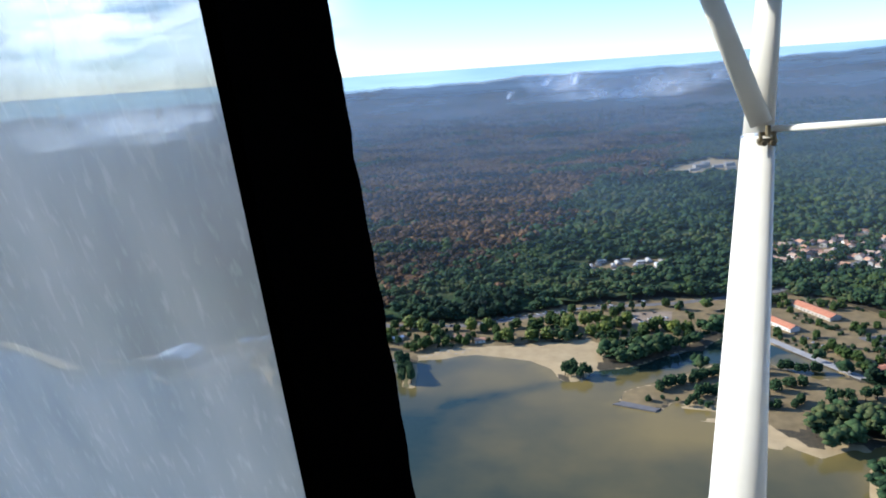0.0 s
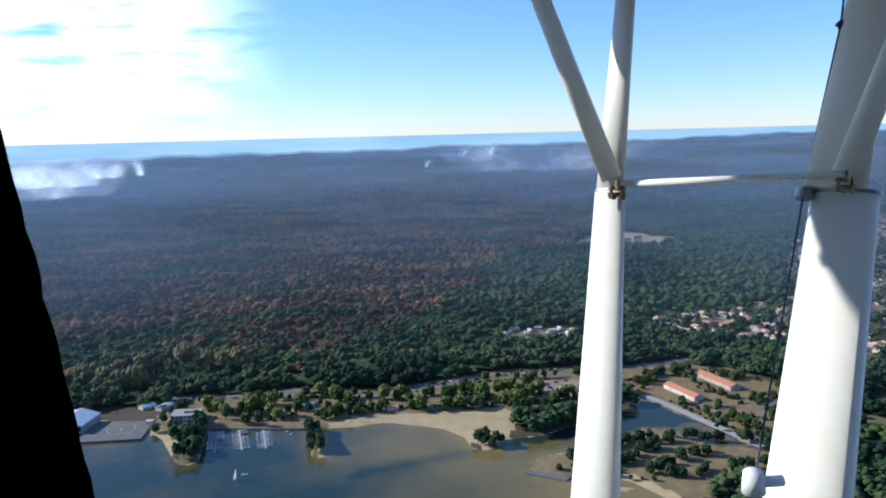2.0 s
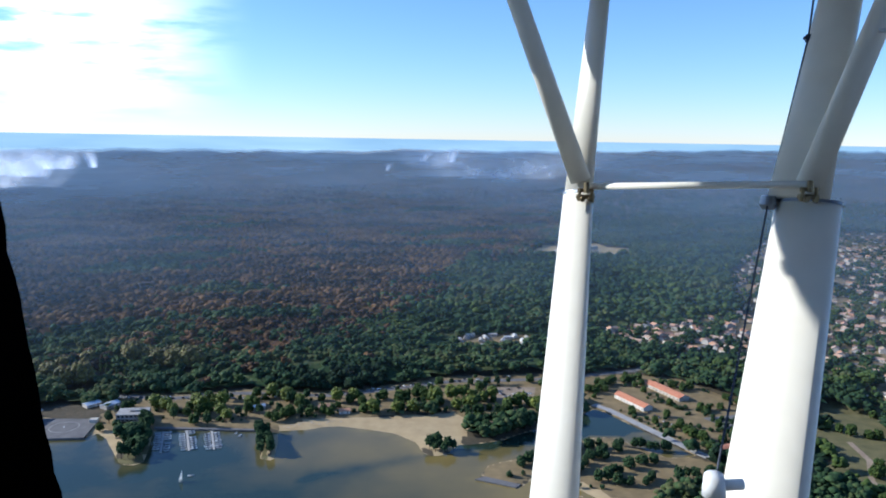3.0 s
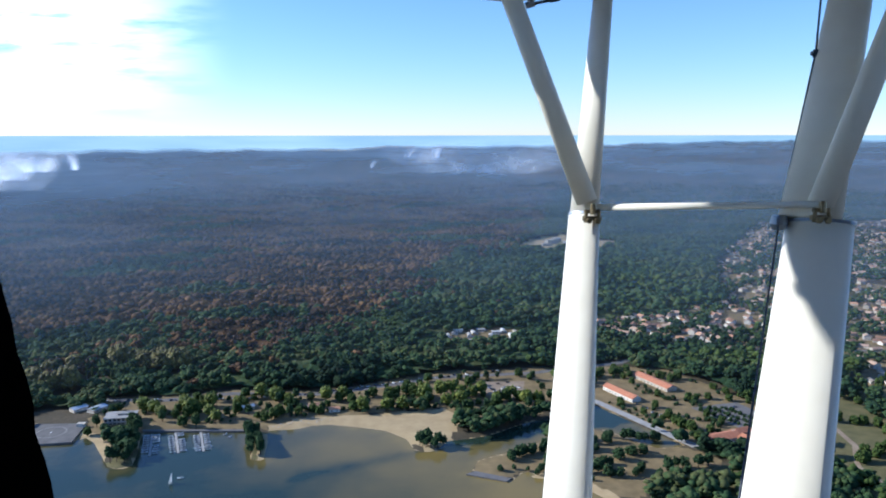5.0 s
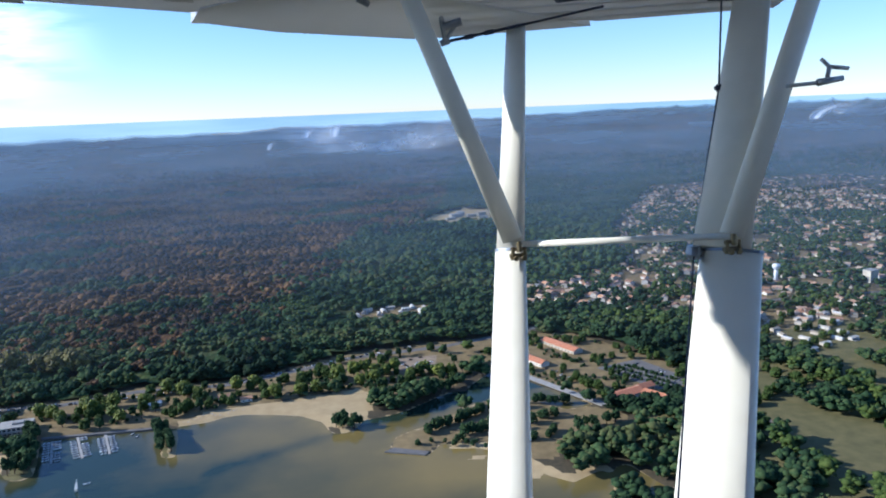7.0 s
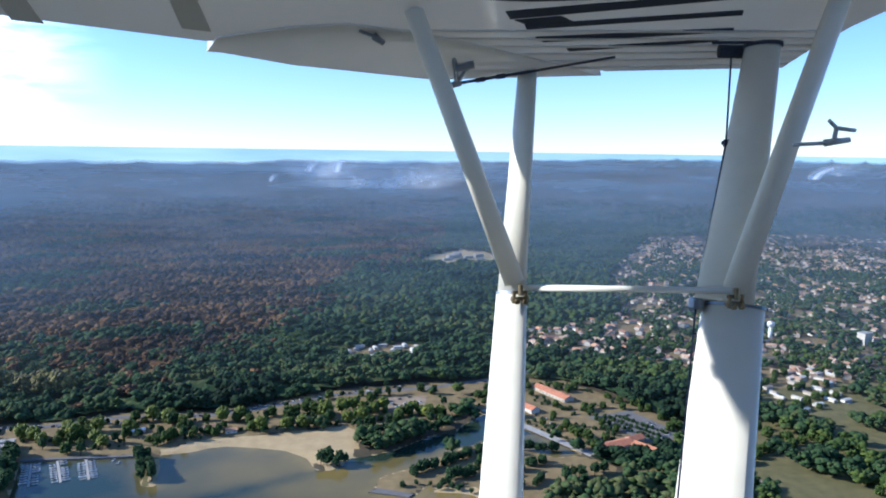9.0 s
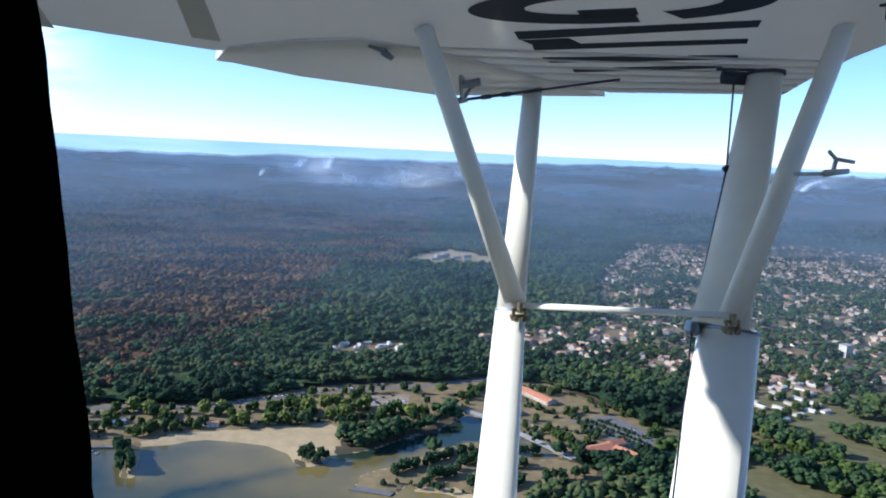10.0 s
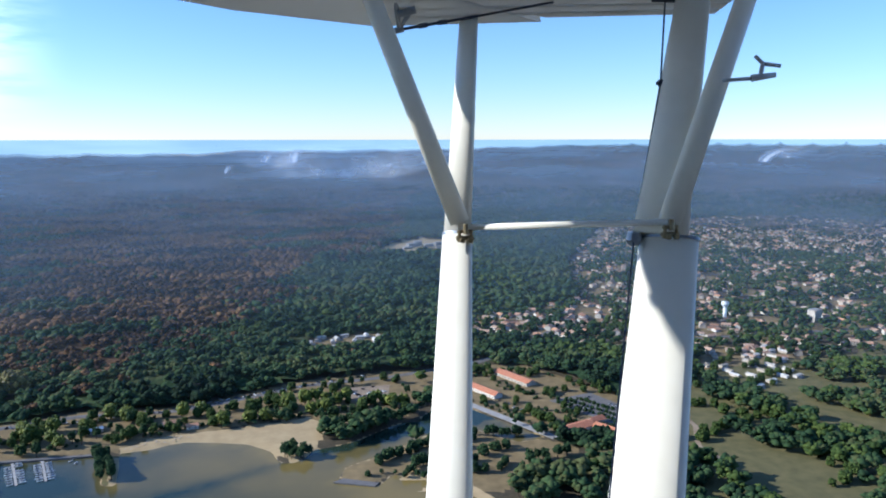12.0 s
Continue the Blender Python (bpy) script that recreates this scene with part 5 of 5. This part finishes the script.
def town():
    """Houses of the town: the nearest as things, the rest joined."""
    g = np.random.default_rng(21)
    kinds = []
    for k, (sx, sy, h, rise, roof) in enumerate(((11, 7.5, 3.0, 1.8, M_TILE), (9.5, 8, 3.2, 1.9, M_TILE), (12.5, 7, 3.0, 1.7, M_TILE), (10, 8.5, 5.4, 2.0, M_TILE))):
        kinds.append(house("town_house", "rendered town house with terracotta tiled roof", sx, sy, h, rise, roof, n=3, rows=2 if h > 5 else 1))
    xy = scatter(700, 2750, 23, 8, 50, 31)
    ok = inside(xy, VILLAGE)
    for poly in (PARK, ESPLANADE, GLADE):
        ok &= ~inside(xy, poly)
    ok &= swell(xy[:, 0], xy[:, 1], 140, 5) < 0.75
    xy = xy[ok]
    xy = np.concatenate([xy, np.stack([g.uniform(270, 500, 70), g.uniform(930, 1030, 70)], -1)])
    kept = []
    for p in xy:
        if all((p[0] - q[0]) ** 2 + (p[1] - q[1]) ** 2 > 15 ** 2 for q in kept[-400:]):
            kept.append(tuple(p))
    kept.sort(key=lambda p: math.hypot(p[0], p[1]))
    used = set()
    for i, (x, y) in enumerate(kept[:270]):
        k = int(g.integers(0, 4))
        m = pose(x, y, 1.2, 0, 0, float(g.choice([15, 105, 60, -30])) + float(g.uniform(-12, 12)))
        if k in used:
            copy_thing(kinds[k], m)
        else:
            kinds[k].matrix_world = m
            used.add(k)
            tagged(kinds[k], group="houses of the town")
    walls, roofs, wf, rf = [], [], [], []
    base_w = np.array([(-1, -1, 0), (1, -1, 0), (1, 1, 0), (-1, 1, 0), (-1, -1, 1), (1, -1, 1), (1, 1, 1), (-1, 1, 1)], float)
    quad_w = np.array([(0, 1, 5, 4), (1, 2, 6, 5), (2, 3, 7, 6), (3, 0, 4, 7)])
    base_r = np.array([(-1.1, -1.15, -0.08), (1.1, -1.15, -0.08), (1.1, 0, 1), (-1.1, 0, 1), (-1.1, 1.15, -0.08), (1.1, 1.15, -0.08)], float)
    quad_r = np.array([(0, 1, 2, 3), (3, 2, 5, 4)])
    for x, y in kept[270:]:
        a = math.radians(float(g.choice([15, 105, 60, -30])) + float(g.uniform(-12, 12)))
        sx, sy, h, rise = float(g.uniform(4, 6.8)), float(g.uniform(3.2, 4.6)), float(g.choice([3.2, 3.2, 5.4])), 1.9
        c, (k,) = lie(np.array([x]), np.array([y]), 1.2)
        for base, quad, vs, fs, sc, dz in ((base_w, quad_w, walls, wf, (sx, sy, h), 0), (base_r, quad_r, roofs, rf, (sx, sy, rise), h)):
            v = base * sc + (0, 0, dz)
            v = np.stack([v[:, 0] * math.cos(a) - v[:, 1] * math.sin(a), v[:, 0] * math.sin(a) + v[:, 1] * math.cos(a), v[:, 2]], -1) * k + c
            fs.append(quad + len(vs) * len(base))
            vs.append(v)
    far = tagged(new("far_houses"), "distant spread of white houses with terracotta roofs among trees", "houses", kind="stuff")
    far_w = part("walls", grow("walls", np.concatenate(walls), np.concatenate(wf), M_WALL), M_WALL, far)
    far_r = part("roofs", grow("roofs", np.concatenate(roofs), np.concatenate(rf), M_TILE_FAR), M_TILE_FAR, far)
    for o in (far_w, far_r):
        tagged(o, kind="stuff")


M_TILE_FAR = surface("town_roofs", [(0.24, 0.14, 0.085), (0.4, 0.26, 0.17), (0.5, 0.38, 0.28), (0.52, 0.28, 0.16)], 60, 0.85, vary=1.0, by="island")


def cars():
    t = tagged(new("parked_car"), "small parked car on dry ground", "car")
    part("body", box(bmesh.new(), 0, 0, 0.35, 4.2, 1.75, 0.6, 0, 0.15), M_CAR, t)
    part("cabin", box(bmesh.new(), -0.2, 0, 0.93, 2.3, 1.5, 0.52, 0, 0.2), M_DARK, t)
    for x in (-1.3, 1.3):
        for y in (-0.8, 0.8):
            bm = bmesh.new()
            rod(bm, (x, y - 0.12, 0.32), (x, y + 0.12, 0.32), 0.32, 0.32, 12)
            part("wheel", bm, M_RUBBER, t)
    g = random.Random(8)
    spots = [(x, y, g.choice((35, 125))) for x, y in along([(-290, 728), (-172, 726), (-87, 739), (36, 780), (111, 801)], 6.5, 2.2, 31)]
    spots += [(88 + g.uniform(0, 38), 724 + g.uniform(0, 38), g.uniform(0, 180)) for i in range(14)]
    for k in range(4):
        spots += [(x, y, -15 + g.uniform(-4, 4)) for x, y in along([(287 + k * 11, 676), (322 + k * 9, 610)], 4.4, 0.5, 40 + k) if g.random() < 0.4]
    spots += [(x, y, 60) for x, y in along([(228, 693), (246, 648)], 7, 2, 50)]
    for i, (x, y, rz) in enumerate(spots):
        m = pose(x, y, 1.32, 0, 0, rz)
        if i:
            copy_thing(t, m)
        else:
            t.matrix_world = m
            tagged(t, group="parked cars")


def boats():
    t = tagged(new("motorboat"), "small white motorboat moored at the pontoon", "boat")
    bm = bmesh.new()
    deck, keel = [], []
    for x, w in ((-3.1, 1.05), (-1, 1.2), (1.2, 1.05), (2.5, 0.6), (3.3, 0.02)):
        deck.append((bm.verts.new((x, -w, 0.9)), bm.verts.new((x, w, 0.9))))
        keel.append((bm.verts.new((x * 0.95, -w * 0.6, -0.2)), bm.verts.new((x * 0.95, w * 0.6, -0.2))))
    for i in range(4):
        bm.faces.new((deck[i][0], deck[i + 1][0], deck[i + 1][1], deck[i][1]))
        for s in (0, 1):
            bm.faces.new((deck[i][s], deck[i + 1][s], keel[i + 1][s], keel[i][s]))
    bm.faces.new((deck[0][0], deck[0][1], keel[0][1], keel[0][0]))
    part("hull", bm, M_HULL, t)
    part("cockpit", boxes((-1.5, 0, 0.9, 2.4, 1.5, 0.03)), M_PLANK, t)
    part("windscreen", box(bmesh.new(), 0.5, 0, 0.9, 1.5, 1.5, 0.55, 0, 0.1), M_DARK, t)
    part("outboard", boxes((-3.3, 0, 0.2, 0.4, 0.4, 1.1)), M_RUBBER, t)
    g = random.Random(9)
    first = True
    for x0, y0, x1, y1 in ((-218, 643, -206, 598), (-199, 646, -184, 602), (-177, 646, -164, 604)):
        d = Vector((x1 - x0, y1 - y0, 0)).normalized()
        n = Vector((-d.y, d.x, 0))
        p = tagged(new("pontoon"), "narrow grey floating pontoon in the marina", "pontoon", group="marina pontoons")
        bm = bmesh.new()
        box(bm, (x0 + x1) / 2, (y0 + y1) / 2, -0.1, math.hypot(x1 - x0, y1 - y0), 2.0, 0.6, math.degrees(math.atan2(d.y, d.x)))
        part("deck", bm, M_PLANK, p)
        for k in range(5):
            q = Vector((x0, y0, 0)).lerp(Vector((x1, y1, 0)), (k + 0.5) / 5) + n * 1.1
            bm = bmesh.new()
            rod(bm, q + Vector((0, 0, -2)), q + Vector((0, 0, 2.2)), 0.18, 0.18, 8)
            part("pile", bm, M_PLANK, p)
        for side in (-1, 1):
            for k in range(9):
                if g.random() < 0.12:
                    continue
                q = Vector((x0, y0, 0)).lerp(Vector((x1, y1, 0)), (k + 0.6) / 9.3) + n * side * 4.1
                m = pose(q.x, q.y, 0.05, 0, 0, math.degrees(math.atan2(n.y, n.x)) + (0 if side > 0 else 180) + g.uniform(-5, 5)) @ Matrix.Scale(g.uniform(0.72, 0.98), 4)
                if first:
                    t.matrix_world, first = m, False
                    tagged(t, group="boats in the marina")
                else:
                    copy_thing(t, m).matrix_basis = m
    for x, y, rz in ((-154, 640, 70), (-149, 634, 80), (-169, 555, 20)):
        m = pose(x, y, 0.05, 0, 0, rz)
        copy_thing(t, m)
    s = tagged(new("sailing_dinghy"), "white sailing dinghy under sail on the lake", "boat")
    part("hull", bpy.data.meshes[t.children[0].data.name], M_HULL, s)
    bm = bmesh.new()
    rod(bm, (0.6, 0, 0.8), (0.6, 0, 9.0), 0.07, 0.04, 8)
    part("mast", bm, M_STEEL, s)
    bm = bmesh.new()
    q = [bm.verts.new(p) for p in ((0.5, 0.05, 1.6), (-2.6, 0.5, 1.7), (-1.2, 0.35, 5.0), (0.5, 0.05, 8.8))]
    f = bm.faces.new(q)
    bmesh.ops.solidify(bm, geom=[f], thickness=0.03)
    part("sail", bm, M_WHITE, s, "white mainsail")
    place(s, -173, 546, 60, 0.05)
    c = tagged(new("beached_dinghy"), "small white dinghy pulled up on the beach", "boat", group="dinghies on the beach")
    part("hull", bpy.data.meshes[t.children[0].data.name], M_HULL, c)
    spots = [(x, y) for x, y in along([(-117, 650), (-95, 660), (-64, 663)], 4.0, 4.0, 61)] + [(x, y) for x, y in along([(-103, 664), (-70, 670)], 5.0, 3.0, 62)]
    for i, (x, y) in enumerate(spots):
        m = pose(x, y, 1.0, 0, 0, g.uniform(0, 360)) @ Matrix.Scale(0.75, 4)
        if i:
            copy_thing(c, m).matrix_basis = m
        else:
            c.matrix_world = m


def roads():
    def ribbon(name, pts, w, mat, label, z=1.32):
        bm = bmesh.new()
        rows = []
        for i, (x, y) in enumerate(pts):
            a, b = pts[max(0, i - 1)], pts[min(len(pts) - 1, i + 1)]
            d = Vector((b[0] - a[0], b[1] - a[1])).normalized()
            rows.append([bm.verts.new((x - d.y * s * w / 2, y + d.x * s * w / 2, zz)) for s, zz in ((-1, z), (1, z), (1, z - 0.4), (-1, z - 0.4))])
        for r, s in zip(rows, rows[1:]):
            for i in range(4):
                bm.faces.new((r[i - 1], r[i], s[i], s[i - 1]))
        tagged(new(name, shell(bm, name, mat)), label, "road", kind="structure")
    ribbon("road", ROAD, 9, M_ASPHALT, "pale dusty lakeside road")
    ribbon("promenade", [(182, 712), (193, 697), (223, 636), (248, 586)], 8, M_CONCRETE, "straight concrete promenade along the canal basin", 1.4)
    ribbon("lane", [(332, 925), (463, 858), (634, 848), (824, 837)], 7, M_ASPHALT, "grey lane to the camp site")
    ribbon("camp_lane", [(56, 926), (104, 936), (160, 938)], 6, M_CONCRETE, "pale concrete lane in the forest clearing")
    ribbon("avenue", [(804, 737), (865, 683), (897, 618), (966, 524)], 9, M_ASPHALT, "grey avenue past the fields")
    ribbon("path", [(387, 618), (382, 580), (360, 541), (362, 503)], 5, M_EARTH, "bare earth track through the park")
    tagged(new("car_park", shell(slab([(278, 676), (328, 688), (352, 618), (314, 598)], 1.3, 0.4), "car_park", M_ASPHALT)), "asphalt car park with rows of bushes", "car park", kind="structure")
    tagged(new("gravel_lot", shell(slab([(86, 764), (132, 764), (122, 718), (86, 724)], 1.3, 0.4), "gravel_lot", M_EARTH)), "pale gravel parking lot", "car park", kind="structure")
    tagged(new("quay", shell(slab([(-228, 648), (-132, 643), (-132, 647), (-229, 652)], 1.5, 4.0), "quay", M_ASPHALT)), "low concrete marina quay", "quay", kind="structure")
    tagged(new("landing_stage", shell(slab([(50, 547), (80, 533), (84, 538), (58, 552)], 1.0, 3.0), "landing_stage", M_ASPHALT)), "concrete landing stage at the spit's end", "quay", kind="structure")


def quarry():
    for i, (x, y, sx, sy, h, rz) in enumerate(((409, 1784, 30, 14, 8, 20), (447, 1776, 22, 12, 6, 10), (476, 1796, 26, 12, 7, 30), (427, 1812, 18, 18, 9, 0), (389, 1748, 24, 10, 5, 15), (469, 1743, 20, 10, 5, -10))):
        t = tagged(new("tank_house"), "pale green-grey plant building in a sandy clearing", "building", group="plant buildings")
        part("wall", boxes((0, 0, 0, sx, sy, h)), M_CONCRETE, t)
        part("roof", boxes((0, 0, h, sx + 0.8, sy + 0.8, 0.5)), M_PLANK, t)
        place(t, x - 40, y, rz)


def smoke_material():
    m = bpy.data.materials.new("smoke")
    m.use_nodes = True
    n, l = m.node_tree.nodes, m.node_tree.links
    n.remove(n["Principled BSDF"])
    clear, puff, back_, add, mix = (n.new("ShaderNode" + k) for k in ("BsdfTransparent", "BsdfDiffuse", "BsdfTranslucent", "AddShader", "MixShader"))
    puff.inputs[0].default_value = back_.inputs[0].default_value = (0.74, 0.77, 0.82, 1)
    tc, cloud, at, mul, lift = n.new("ShaderNodeTexCoord"), n.new("ShaderNodeTexNoise"), n.new("ShaderNodeAttribute"), n.new("ShaderNodeMath"), n.new("ShaderNodeMapRange")
    at.attribute_name = "thick"
    cloud.inputs["Scale"].default_value, cloud.inputs["Detail"].default_value = 0.014, 6
    lift.inputs["From Min"].default_value, lift.inputs["From Max"].default_value = 0.2, 0.8
    mul.operation = "MULTIPLY"
    l.new(tc.outputs["Object"], cloud.inputs["Vector"])
    l.new(cloud.outputs["Fac"], lift.inputs["Value"])
    l.new(lift.outputs[0], mul.inputs[0])
    l.new(at.outputs["Fac"], mul.inputs[1])
    l.new(mul.outputs[0], mix.inputs[0])
    l.new(clear.outputs[0], mix.inputs[1])
    l.new(puff.outputs[0], add.inputs[0])
    l.new(back_.outputs[0], add.inputs[1])
    l.new(add.outputs[0], mix.inputs[2])
    l.new(mix.outputs[0], n["Material Output"].inputs[0])
    return m


def smoke():
    """Thin drifting smoke: curved ragged veils that thin out towards their rims."""
    mat = smoke_material()
    g = np.random.default_rng(12)
    for az, el, high, wide, lean, dense in ((-22.6, -2.7, 1.3, 0.6, -0.4, 1.0), (-24.8, -2.8, 1.5, 2.2, -0.6, 1.0), (-29.5, -3.3, 1.9, 4.2, -0.6, 1.0), (-33.5, -4.0, 2.4, 5.5, -0.3, 0.7), (-28.0, -4.2, 2.8, 6.5, -1.0, 0.5), (-26.5, -3.4, 2.0, 2.6, -0.8, 0.8),
                                            (-2.0, -2.75, 0.7, 0.35, 0.4, 1.0), (0.7, -1.9, 0.8, 0.6, 0.4, 0.9), (2.8, -1.95, 1.1, 0.7, 0.4, 0.9), (6.5, -3.3, 2.6, 10.5, 1.5, 0.46), (1.4, -2.4, 1.7, 4.0, 1.0, 0.3), (12.6, -2.1, 0.7, 0.5, 0.4, 0.5), (37.0, -1.8, 1.0, 0.8, 1.5, 1.0), (38.6, -1.5, 0.9, 1.6, 1.2, 0.5), (26.4, -3.7, 0.4, 0.6, 0.3, 0.4)):
        r = H / math.tan(math.radians(-el))
        c, (k,) = lie(np.array([math.sin(math.radians(az)) * r * 0.93]), np.array([math.cos(math.radians(az)) * r * 0.93]), 40.0)
        unit = math.radians(1) * r * k
        side, out = np.array([math.cos(math.radians(az)), -math.sin(math.radians(az)), 0]), np.array([math.sin(math.radians(az)), math.cos(math.radians(az)), 0])
        p, q = np.meshgrid(np.linspace(-1, 1, 25), np.linspace(0, 1, 15))
        grow_w = wide * (0.45 + 0.55 * q)
        x, z = p * grow_w + lean * q * q, high * q
        bulge = 0.25 * wide * (1 - p * p) * q + 0.05 * wide * np.sin(p * 5 + az)
        v = c[0] + (x[..., None] * side - bulge[..., None] * out + z[..., None] * np.array([0, 0, 1.0])) * unit
        thick = dense * np.clip(1 - p * p, 0, 1) * np.clip(1 - q, 0, 1) ** 0.8 * np.clip(q * 8, 0, 1)
        n, m = 25, 15
        i, j = np.meshgrid(np.arange(m - 1), np.arange(n - 1), indexing="ij")
        f = np.stack([i * n + j, i * n + j + 1, (i + 1) * n + j + 1, (i + 1) * n + j], -1).reshape(-1, 4)
        me = grow("smoke_plume", v.reshape(-1, 3), f, mat, True)
        me.attributes.new("thick", "FLOAT", "POINT").data.foreach_set("value", thick.ravel().astype(np.float32))
        tagged(new("smoke_plume", me), "thin white wildfire smoke rising from the forest", "smoke", group="smoke plumes", kind="stuff")


roads()
hangar()
helipad()
club()
boats()
long_buildings()
tower()
mobile_homes()
town()
cars()
quarry()
smoke()
